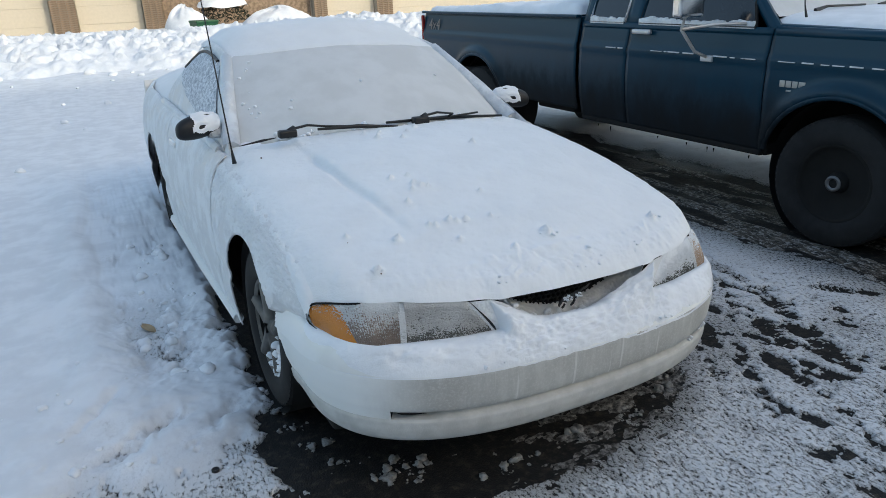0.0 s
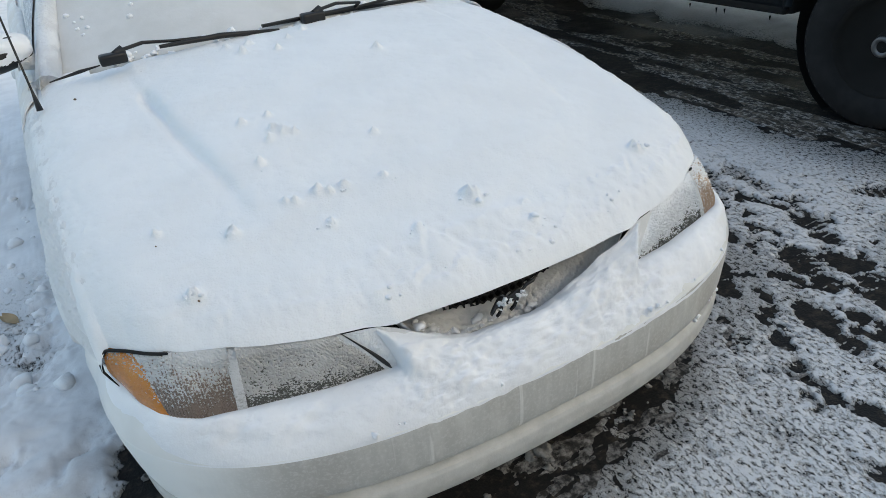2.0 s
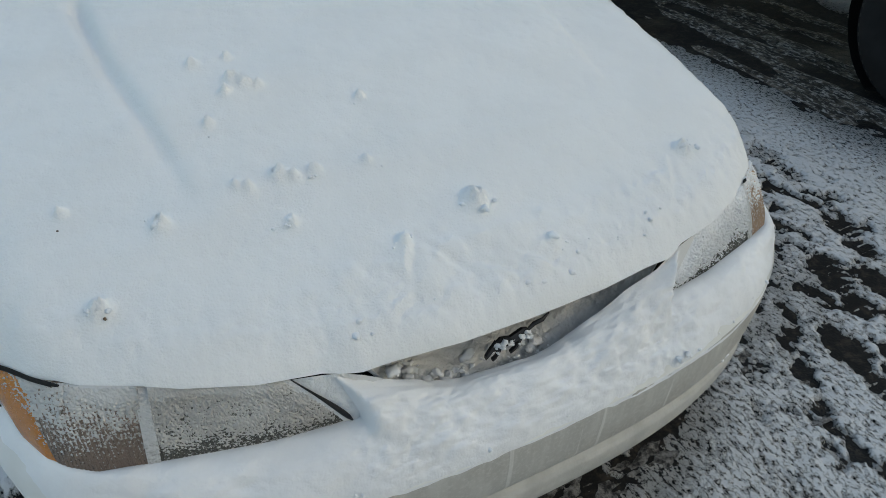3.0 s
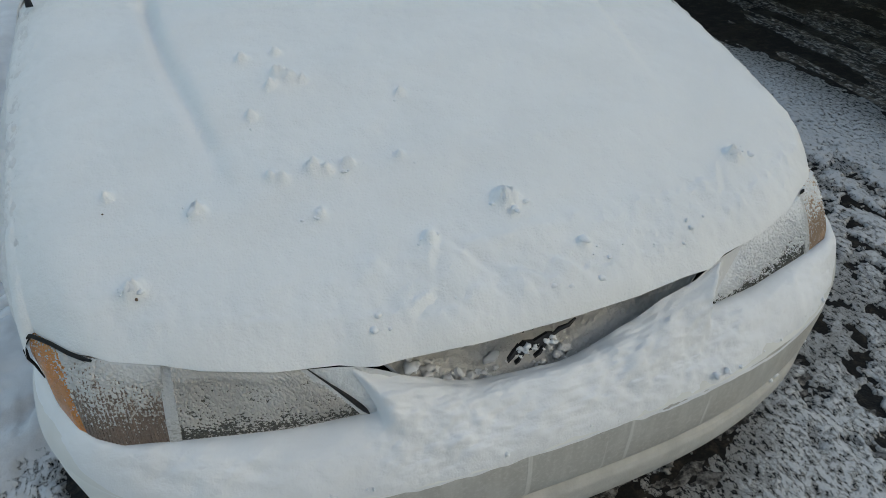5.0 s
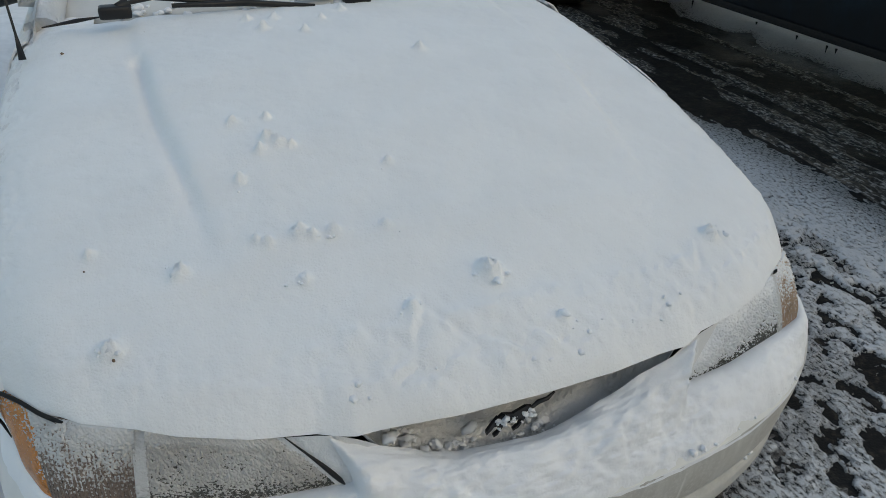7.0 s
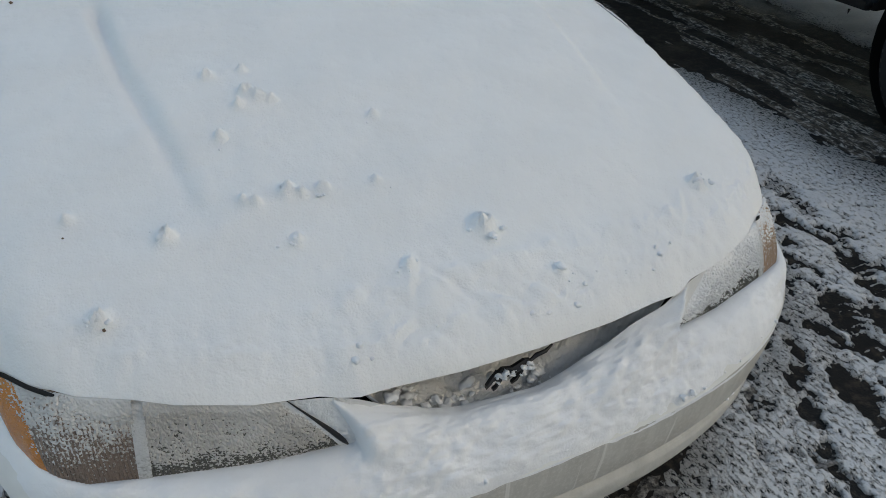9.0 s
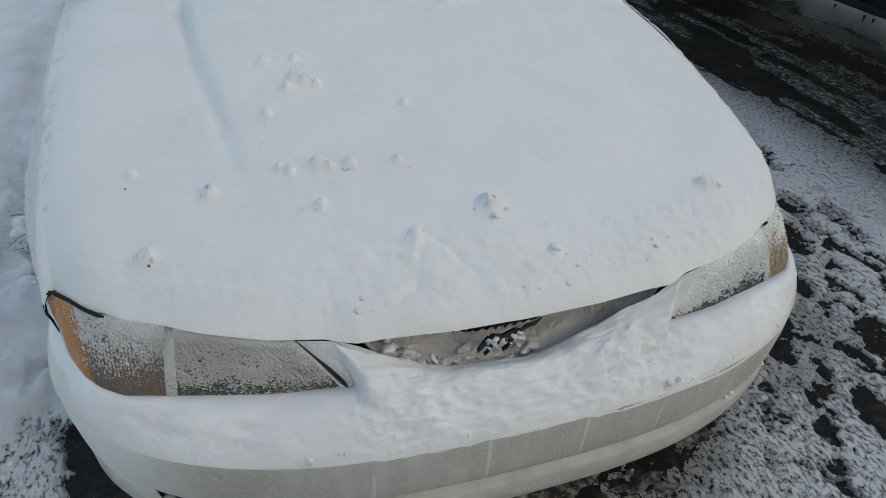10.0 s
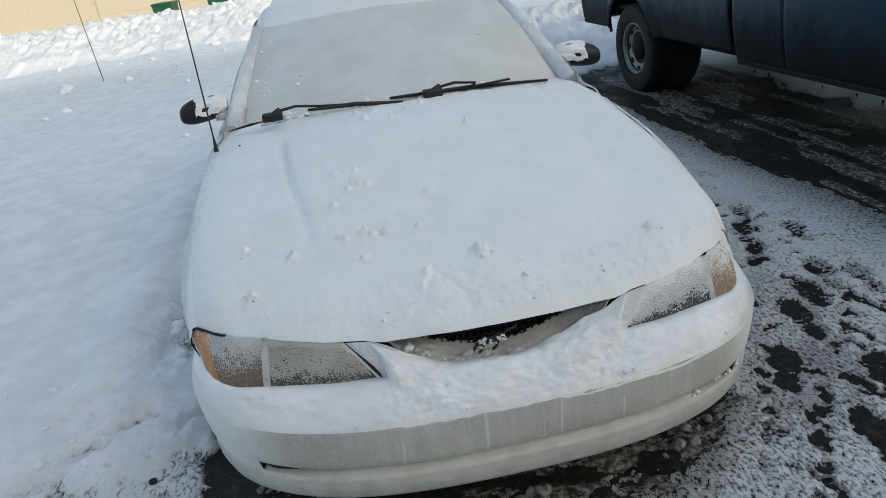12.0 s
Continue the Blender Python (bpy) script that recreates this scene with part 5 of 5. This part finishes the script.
# ice frozen on the lower lip's right half
spots = []
for i in range(9):
    a = random.uniform(0.30, 0.60) * A_SPAN
    X, Y = nose_low(np.array(a), 0.020)
    spots.append((float(X), float(Y), random.uniform(0.328, 0.345), random.uniform(0.004, 0.011)))
scatter("ice_on_lip", spots, "small lumps of ice along the bumper's lower lip", CAR)

# ---- the pickup truck ----
TRUCK = pose(3.56, 1.04, 0, 0, 0, 2.5)
truck = empty("pickup_truck", "dark teal four-wheel-drive extended-cab pickup, parked, with snow in its bed", "pickup truck", TRUCK)
DROP = 0.06
T_FRONT, T_REAR = (0.0, 0.46, 0.50), (3.94, 0.50, 0.47)


def truck_side(name, y0, y1, z0, z1, side, arches=(), mat=None, label="", tumble=0.0, parent=None):
    def fn(U, V):
        z = z0 + (z1 - z0) * V
        x = 1.0 - 0.05 * np.clip((z - 0.95) / 0.4, -1, 1) ** 2 + 0.010 * np.exp(-((z - 1.13) / 0.03) ** 2) - tumble * np.clip(z - 1.3, 0, 1)
        for ay, az, ar in arches:
            d = np.hypot(U - ay, z - az)
            x = x + 0.035 * np.exp(-((d - ar - 0.02) / 0.05) ** 2)
        return side * x, U, z
    me = grid(fn, lin(y0, y1, max(6, int((y1 - y0) / 0.03))), lin(0, 1, 40), arch_keep(arches))
    snap_arch(me, arches, 0.025)
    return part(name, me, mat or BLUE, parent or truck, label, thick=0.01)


for side in (-1, 1):
    truck_side("front_fender", -0.85, 0.515, 0.56, 1.30, side, [T_FRONT], label="dark teal front wing with flared arch")
    d = truck_side("truck_door", 0.525, 1.755, 0.56, 1.29, side, label="dark teal truck door with frost on its trim")
    part("truck_handle", box(side * 1.0 - 0.02, 1.52, 1.19 + DROP, side * 1.0 + 0.02, 1.70, 1.225 + DROP, 0.012), BRIGHT, d)
    part("door_lock", lathe([(0.0, 0.014), (0.006, 0.013), (0.007, 0.001)], 16), CHROME, d, m=pose(side * 0.992, 1.66, 1.08) @ Matrix.Diagonal((side, 1, 1, 1)))
    truck_side("cab_side", 1.765, 2.31, 0.56, 1.29, side)
    truck_side("bed_side", 2.36, 5.10, 0.60, 1.37, side, [T_REAR], label="dark teal pickup bed side")
    part("bed_rail", box(side * 0.955 - 0.05, 2.36, 1.352, side * 0.955 + 0.004, 5.10, 1.376, 0.008), BLUE, truck)
    part("cowl_edge", tube([(side * 0.945, y, 1.290 + 0.012 * (y + 0.85) / 1.4) for y in (-0.85, -0.2, 0.5)], 0.034, 10), BLUE, truck)
    for ay, az, ar in (T_FRONT, T_REAR):
        lip = []
        for k in range(33):
            g = math.pi * (-0.06 + 1.12 * k / 32)
            zz = az + ar * math.sin(g)
            lip.append((side * (1.026 - 0.05 * min(1, max(-1, (zz - 0.95) / 0.4)) ** 2), ay + ar * math.cos(g), zz))
        part("arch_lip", tube([q for q in lip if q[2] > 0.55], 0.016, 8), BLUE, truck)
    part("tail_light", box(side * 0.985 - 0.02, 5.085, 0.98, side * 0.985 + 0.012, 5.125, 1.33, 0.01), RED, truck)
    # windows in their frames
    for nm, y0, y1 in (("door_window", 0.66, 1.66), ("rear_side_window", 1.84, 2.22)):
        win = part(nm, grid(lambda U, V: (side * (0.955 - 0.16 * V), U + (0.18 * V * (y0 < 1)) * (y1 - U) / (y1 - y0), 1.33 + 0.42 * V), lin(y0, y1, 12), lin(0, 1, 8)), GLASS, truck)
        part("window_seal", tube([(side * 0.962, y0 - 0.01, 1.325), (side * 0.962, y1 + 0.01, 1.325), (side * 0.80, y1 + 0.01, 1.76), (side * 0.80, y0 + 0.17 * (y0 < 1), 1.76), (side * 0.962, y0 - 0.01, 1.325)], 0.012, 6), CHROME if y0 > 1 else BLACK, win)
    # cab frame round the glass
    part("cab_pillar", grid(lambda U, V: (side * (0.965 - 0.165 * V), U, 1.29 + 0.47 * V), lin(1.665, 1.835, 4), lin(0, 1, 6)), BLUE, truck, thick=0.02)
    part("cab_pillar", grid(lambda U, V: (side * (0.965 - 0.165 * V), U, 1.29 + 0.47 * V), lin(2.225, 2.31, 4), lin(0, 1, 6)), BLUE, truck, thick=0.02)
    part("cab_pillar", tube([(side * 0.93, 0.50, 1.28), (side * 0.80, 1.0, 1.76)], 0.04, 8), BLUE, truck)
    part("belt_panel", grid(lambda U, V: (side * (0.972 - 0.012 * V), U, 1.285 + 0.04 * V), lin(0.52, 2.31, 30), lin(0, 1, 4)), BLUE, truck, thick=0.012)
    part("rocker", box(side * 0.93 - 0.03, 0.52, 0.52, side * 0.93 + 0.02, 2.31, 0.575, 0.02), UNDER, truck)
    for y, z, r in (T_FRONT, T_REAR):
        part("wheel_well", lathe([(0.13, r - 0.01), (-0.2, r), (-0.2, 0.1)], 40), DARK, truck, m=Matrix.Translation((side * 0.76, y, z)) @ Matrix.Diagonal((side, 1, 1, 1)))
    holder, r_ob = wheel("front_wheel", (side * 0.86, 0.0, 0.39), side, 0.39, 0.25, UNDER, truck, 0, 0.05)
    hub = part("hub", lathe([(0.02, 0.075), (0.07, 0.060), (0.10, 0.050), (0.100, 0.001)], 24), UNDER, r_ob)
    part("hub_cap", lathe([(0.092, 0.050), (0.108, 0.047), (0.110, 0.030), (0.098, 0.026), (0.090, 0.001)], 24), DULL, r_ob, "silver locking hub ring")
    holder, r_ob = wheel("rear_wheel", (side * 0.86, 3.94, 0.39), side, 0.39, 0.25, UNDER, truck, 0, 0.05)
    part("hub", lathe([(0.02, 0.10), (0.08, 0.095), (0.10, 0.06), (0.11, 0.001)], 24), UNDER, r_ob)
    part("rim_ring", lathe([(0.098, 0.236), (0.112, 0.228), (0.100, 0.215), (0.070, 0.205), (0.060, 0.160), (0.050, 0.135)], 48), DULL, r_ob, "dull silver wheel ring")
    for k in range(8):
        a = k * math.pi / 4
        part("slot", box(0.058, -0.028, 0.165, 0.074, 0.028, 0.192, 0.010), DARK, r_ob, m=Matrix.Rotation(a, 4, "X"))

part("truck_hood", grid(lambda U, V: (0.95 * U, -0.85 + 1.42 * V, 1.30 + 0.05 * (1 - U ** 4) + 0.03 * V - 0.06 * (1 - V) ** 4), lin(-1, 1, 31), lin(0, 1, 20)), BLUE, truck, thick=0.01)
part("truck_windscreen", grid(lambda U, V: ((0.90 - 0.12 * V) * U, 0.52 + 0.5 * V + 0.06 * U * U, 1.36 + 0.42 * V), lin(-1, 1, 21), lin(0, 1, 10)), GLASS, truck)
part("cab_roof", grid(lambda U, V: (0.80 * U, 1.0 + 1.30 * V, 1.78 + 0.06 * (1 - U ** 4) * np.sin(np.pi * (0.1 + 0.8 * V))), lin(-1, 1, 21), lin(0, 1, 14)), BLUE, truck, thick=0.02)
part("cab_back", box(-0.90, 2.30, 0.60, 0.90, 2.33, 1.78, 0.01), BLUE, truck)
part("bed_front", box(-0.94, 2.36, 0.70, 0.94, 2.40, 1.36, 0.01), BLUE, truck)
part("tailgate", box(-0.95, 5.06, 0.70, 0.95, 5.10, 1.37, 0.015), BLUE, truck)
part("bed_floor", box(-0.94, 2.38, 0.78, 0.94, 5.08, 0.82, 0.005), UNDER, truck)
part("rear_bumper", box(-0.98, 5.10, 0.60, 0.98, 5.28, 0.75, 0.03), CHROME, truck)
part("front_bumper", box(-0.98, -1.05, 0.55, 0.98, -0.90, 0.80, 0.04), CHROME, truck)
part("radiator_grille", box(-0.85, -0.90, 0.80, 0.85, -0.84, 1.25, 0.03), BLACK, truck)
part("chassis", box(-0.45, -0.8, 0.45, 0.45, 5.0, 0.62, 0.03), UNDER, truck)
part("cabin_floor", box(-0.93, 0.5, 0.52, 0.93, 2.3, 0.60, 0.02), UNDER, truck)
part("axle", tube([(-0.8, 3.94, 0.39), (0.8, 3.94, 0.39)], 0.06, 10), UNDER, truck)
part("axle", tube([(-0.8, 0.0, 0.39), (0.8, 0.0, 0.39)], 0.06, 10), UNDER, truck)
part("fuel_tank", box(-0.78, 2.6, 0.50, -0.35, 3.2, 0.62, 0.05), UNDER, truck)
# big chrome mirror on a bent arm
tm = part("towing_mirror", box(-1.34, 0.93, 1.33, -1.12, 1.01, 1.52, 0.025, 3), CHROME, truck, "chrome towing mirror on a bent arm")
part("mirror_arm", tube([(-1.25, 0.97, 1.34), (-1.27, 0.98, 1.26), (-1.12, 0.99, 1.11), (-1.0, 0.98, 1.06)], 0.011, 6), BRIGHT, tm)
part("mirror_arm", tube([(-1.27, 0.98, 1.26), (-1.08, 0.85, 1.285), (-0.97, 0.72, 1.285)], 0.011, 6), BRIGHT, tm)
part("mirror_foot", box(-1.02, 0.93, 1.035, -0.985, 1.03, 1.075, 0.008), BRIGHT, tm)

# the body sits low on its springs; wheels, axles, handle and mirror keep their height
for ob in truck.children:
    if not ob.name.startswith(("front_wheel", "rear_wheel", "axle", "towing_mirror")):
        ob.matrix_basis = Matrix.Translation((0, 0, -DROP)) @ ob.matrix_basis
# badges as plain bars, decal on the bed, frost on trim and sills
for k, (y0, w) in enumerate(((0.235, 0.045), (0.287, 0.036), (0.330, 0.036), (0.373, 0.036))):
    part("badge_bar", box(-1.008, y0, 0.925, -0.996, y0 + w, 0.965, 0.003), STEEL, truck)
part("badge_bar", box(-1.008, 0.25, 0.900, -0.996, 0.36, 0.911, 0.002), STEEL, truck)
FONT = bpy.data.curves.new("decal", "FONT")
FONT.body, FONT.size, FONT.extrude, FONT.shear = "4x4", 0.17, 0.001, 0.25
decal = new("decal", FONT)
decal.data.materials.append(DULL)
decal.parent = truck
decal.matrix_basis = Matrix.Translation((-0.992, 4.97, 1.18 - DROP)) @ Matrix(((0, 0, -1, 0), (-1, 0, 0, 0), (0, 1, 0, 0), (0, 0, 0, 1)))
frost = []
for y0, y1, z in ((0.60, 1.05, 1.135), (1.1, 1.5, 1.14), (1.8, 2.0, 1.14), (-0.3, 0.45, 1.135)):
    y = y0
    while y < y1:
        ln = random.uniform(0.02, 0.12)
        frost.append(box(-1.013, y, z - 0.004, -1.002, min(y + ln, y1), z + random.uniform(0.0, 0.005), 0.002))
        y += ln + random.uniform(0.003, 0.05)
for y0, y1, z in ((0.66, 1.68, 1.318), (1.84, 2.22, 1.318)):
    y = y0
    while y < y1:
        tall = 0.030 + 0.035 * float(fbm(np.array(y * 9), np.array(z), 3, 4)) + 0.012 * random.random()
        frost.append(box(-0.972, y, z - 0.006, -0.946, min(y1, y + 0.020), z + max(0.008, tall), 0.004, 1))
        y += 0.014
strip = bmesh.new()
for f in frost:
    me = bpy.data.meshes.new("strip")
    f.to_mesh(me)
    f.free()
    strip.from_mesh(me)
    bpy.data.meshes.remove(me)
tagged(part("frost_strips", strip, FROSTED, m=TRUCK @ pose(0, 0, -DROP)), "broken strips of frost along the truck's trim and sills", "frost", kind="stuff")


def bed_snow(U, V):
    t = np.sqrt(np.clip(np.minimum((1 - np.abs(U)) / 0.06, np.minimum(V, 1 - V) / 0.03), 0, 1))
    x, y = 0.945 * U, 2.40 + 2.66 * V
    return x, y, 1.372 - 0.02 * V + 0.10 * t * (1 - 0.5 * V) + 0.05 * fbm(x * 3, y * 3, 3, 13) * t


tagged(part("snow_in_truck_bed", grid(bed_snow, lin(-1, 1, 50), lin(0, 1, 70)), SNOW, m=TRUCK @ pose(0, 0, -DROP)), "deep snow filling the pickup bed", "snow", kind="stuff")


def truck_hood_snow(U, V):
    t = np.sqrt(np.clip(np.minimum((1 - np.abs(U)) / 0.05, np.minimum(V, 1.02 - V) / 0.03), 0, 1))
    x, y = 0.90 * U, -0.78 + 1.36 * V
    return x, y, 1.30 + 0.05 * (1 - U ** 4) + 0.03 * V - 0.06 * (1 - V) ** 4 + 0.035 * t + 0.01 * fbm(x * 5, y * 5, 3, 17) * t


tagged(part("snow_on_truck_hood", grid(truck_hood_snow, lin(-1, 1, 60), lin(0, 1, 50)), SNOW, m=TRUCK @ pose(0, 0, -DROP)), "snow layer on the truck's bonnet and cowl", "snow", kind="stuff")
tagged(part("snow_on_truck_screen", grid(lambda U, V: ((0.88 - 0.12 * V) * U, 0.50 + 0.5 * V + 0.06 * U * U, 1.385 + 0.40 * V), lin(-1, 1, 21), lin(0, 0.6, 8)), CRUST, m=TRUCK @ pose(0, 0, -DROP)), "snow on the truck's windscreen", "snow", kind="stuff")
for x0 in (-0.62, 0.05):
    part("truck_wiper", tube([(x0, 0.50, 1.41), (x0 + 0.10, 0.49, 1.43), (x0 + 0.55, 0.52, 1.42)], [0.014, 0.009, 0.007], 6), BLACK, truck, m=pose(0, 0, -DROP))
part("truck_aerial", tube([(-0.80, 0.42, 1.34), (-0.80, 0.45, 1.45), (-0.80, 0.55, 2.1)], [0.012, 0.004, 0.002], 6), BLACK, truck, m=pose(0, 0, -DROP))
for i in range(8):
    y = random.uniform(0.6, 2.3)
    ln = random.uniform(0.01, 0.05)
    part("icicle", tube([(-0.955, y, 0.51), (-0.955, y, 0.505 - ln)], [0.006, 0.001], 5), UNDER, truck, m=pose(0, 0, -DROP))

# ---- the yard's far side ----
def pier(x0, x1, y):
    p = empty("brick_pier", "brown brick pier capped with snow beside a garage door", "brick pier", pose(0, 0, 0), "brick piers")
    part("pier_core", box(x0 + 0.01, y - 0.28, 0.2, x1 - 0.01, y + 0.1, 2.9, 0), MORTAR, p)
    n = max(2, round((x1 - x0) / 0.21))
    w = (x1 - x0) / n
    bm = box(-w / 2 + 0.006, -0.02, -0.028, w / 2 - 0.006, 0.02, 0.028, 0)
    me = bpy.data.meshes.new("brick")
    bm.to_mesh(me)
    bm.free()
    for j in range(18):
        for i in range(n):
            part("brick", me, BRICK, p, m=pose(x0 + w * (i + 0.5), y - 0.29, 0.42 + j * 0.066))
    part("pier_cap", box(x0 - 0.04, y - 0.36, 1.62, x1 + 0.04, y - 0.28, 1.72, 0.02), SNOW, p)
    return p


BY = 25.0
for x0, x1 in ((-1.78, -1.05), (0.95, 1.55), (6.75, 7.25), (9.2, 9.85)):
    pier(x0, x1, BY)
for x0, x1 in ((-8.0, -4.1), (-3.9, -1.80), (-1.03, 0.93), (7.27, 9.18), (9.9, 14.5)):
    g = empty("garage_door", "beige panelled garage door", "garage door", pose(0, 0, 0), "garage doors")
    for j in range(4):
        part("door_panel", box(x0, BY, 0.25 + j * 0.56, x1, BY + 0.06, 0.25 + (j + 1) * 0.56 - 0.003, 0.008), STUCCO, g)
wall_far = part("wall_north", box(-30, BY + 0.08, 0, 40, BY + 0.4, 5.0, 0), STUCCO)
tagged(wall_far, "beige stucco wall of a row of garages", "wall", kind="structure")
roof_far = part("roof_far", box(-30, BY - 0.8, 5.0, 40, BY + 8, 5.3, 0), ROOFING)
tagged(roof_far, "dark shingled roof over the garages", "roof", kind="structure")
entry = part("wall_entry", box(1.6, BY + 0.02, 0, 6.7, BY + 0.07, 4.0, 0), BRICK)
tagged(entry, "brown brick entrance wall between the garages", "wall", kind="structure")


def bin_thing(x, y, z, turn):
    b = empty("wheeled_bin", "green plastic wheeled rubbish bin standing in snow", "rubbish bin", pose(x, y, z, 0, 0, turn), "green bins")
    part("bin_body", mesh_of([(-0.24, -0.27, 0), (0.24, -0.27, 0), (0.24, 0.27, 0), (-0.24, 0.27, 0), (-0.30, -0.35, 0.95), (0.30, -0.35, 0.95), (0.30, 0.35, 0.95), (-0.30, 0.35, 0.95)], [(0, 1, 5, 4), (1, 2, 6, 5), (2, 3, 7, 6), (3, 0, 4, 7), (3, 2, 1, 0)], False), GREEN, b)
    part("bin_lid", box(-0.32, -0.38, 0.95, 0.32, 0.37, 1.02, 0.025), GREEN, b)
    part("bin_handle", tube([(-0.25, 0.40, 0.93), (0.25, 0.40, 0.93)], 0.018, 8), GREEN, b)


bin_thing(2.1, 20.2, -0.12, 8)
bin_thing(-5.3, 22.5, -0.05, -5)
bin_thing(-3.7, 22.5, -0.05, 5)

# snow-laden shrub by the entrance
def shrub(x, y, z, rx, rz):
    sh = empty("shrub", "dark evergreen shrub bowed under snow", "shrub", pose(x, y, z))
    verts, faces = [], []
    for i in range(900):
        a, b, q = random.uniform(0, 2 * math.pi), random.uniform(0, 1.5), random.uniform(0.7, 1.0)
        c = Vector((rx * q * math.cos(a) * math.cos(b), rx * 0.7 * q * math.sin(a) * math.cos(b), rz * q * math.sin(b)))
        u = Vector((random.uniform(-1, 1), random.uniform(-1, 1), random.uniform(-1, 1))).normalized() * 0.06
        v = u.orthogonal().normalized() * 0.025
        k = len(verts)
        verts += [c - u, c + v, c + u, c - v]
        faces.append((k, k + 1, k + 2, k + 3))
    part("foliage", mesh_of(verts, faces, False), HEDGE, sh)
    part("snow_cap", grid(lambda U, V: (rx * 0.86 * V * np.cos(U), rx * 0.62 * V * np.sin(U), rz * (0.66 + 0.45 * np.sqrt(np.maximum(0, 1 - V ** 2)) + 0.10 * fbm(U * 2, V * 4, 3, 4))), lin(0, 2 * math.pi, 33), lin(0.0, 1, 12)), SNOW, sh)


shrub(3.3, 23.6, 0.72, 0.95, 0.70)


def heap(x, y, rx, ry, h, seed):
    def fn(U, V):
        a = np.sqrt(np.maximum(0, 1 - V ** 2)) * (1 + 0.25 * fbm(np.cos(U) * 2 + seed, np.sin(U) * 2 + V * 2, 3, seed))
        return x + rx * V * np.cos(U), y + ry * V * np.sin(U), 0.35 + h * a
    tagged(part("snow_heap", grid(fn, lin(0, 2 * math.pi, 49), lin(0, 1, 20)), SNOW), "rounded heap of shovelled snow before the garages", "snow heap", kind="stuff")


heap(2.0, 22.6, 0.75, 1.0, 0.85, 7)
heap(4.9, 22.8, 1.3, 1.2, 0.70, 11)

# ---- unseen wall added behind the camera to keep the drive in shade ----
back = part("wall_south", box(-110, -45, 0, 110, -44, 29.2, 0), GREY_WALL)
tagged(back, "plain unseen wall added behind the drive to shade it", "wall", kind="structure")

# ---- small things on the ground ----
cap = part("black_cap", lathe([(0.0, 0.014), (0.008, 0.014), (0.009, 0.010), (0.003, 0.008), (0.003, 0.001)], 24), BLACK, m=pose(-1.12, 0.62, float(snow_depth(np.array(-1.12), np.array(0.62))) + 0.004, 0, -90, 0))
tagged(cap, "small round black plastic cap lying in snow", "cap")
rod = part("marker_rod", tube([(-4.35, 11.7, 0.0), (-4.42, 11.75, 1.5)], [0.008, 0.006], 8), BROWN)
tagged(rod, "thin brown driveway marker rod standing in snow", "marker rod")
mark = part("road_marking", box(2.98, 0.35, 0.0, 3.09, 1.0, 0.006, 0), plain("worn_yellow_paint", (0.42, 0.24, 0.04), 0.7, vary=0.5, scale=30))
tagged(mark, "worn yellow paint line on the asphalt", "road marking", kind="structure")
leaf = part("dead_leaf", grid(lambda U, V: (0.025 * U * (1 - 0.8 * V * V), 0.05 * V, 0.012 * U * U + 0.01 * V), lin(-1, 1, 7), lin(-1, 1, 9)), plain("dead_leaf_brown", (0.42, 0.32, 0.2), 0.8), m=pose(-1.22, 1.95, float(snow_depth(np.array(-1.22), np.array(1.95))) + 0.006, 0, 0, 35))
tagged(leaf, "pale brown dead leaf half buried in snow", "leaf")

spots = []
for i in range(46):
    x, y = random.uniform(-9, 0.5), 13.6 - 7.5 * random.random() ** 2.2
    r = 0.03 + 0.09 * random.random() ** 3
    spots.append((x, y, float(snow_depth(np.array(x), np.array(y))) + 0.2 * r, r))
scatter("snow_lumps", spots, "lumps of snow thrown from the ploughed bank")
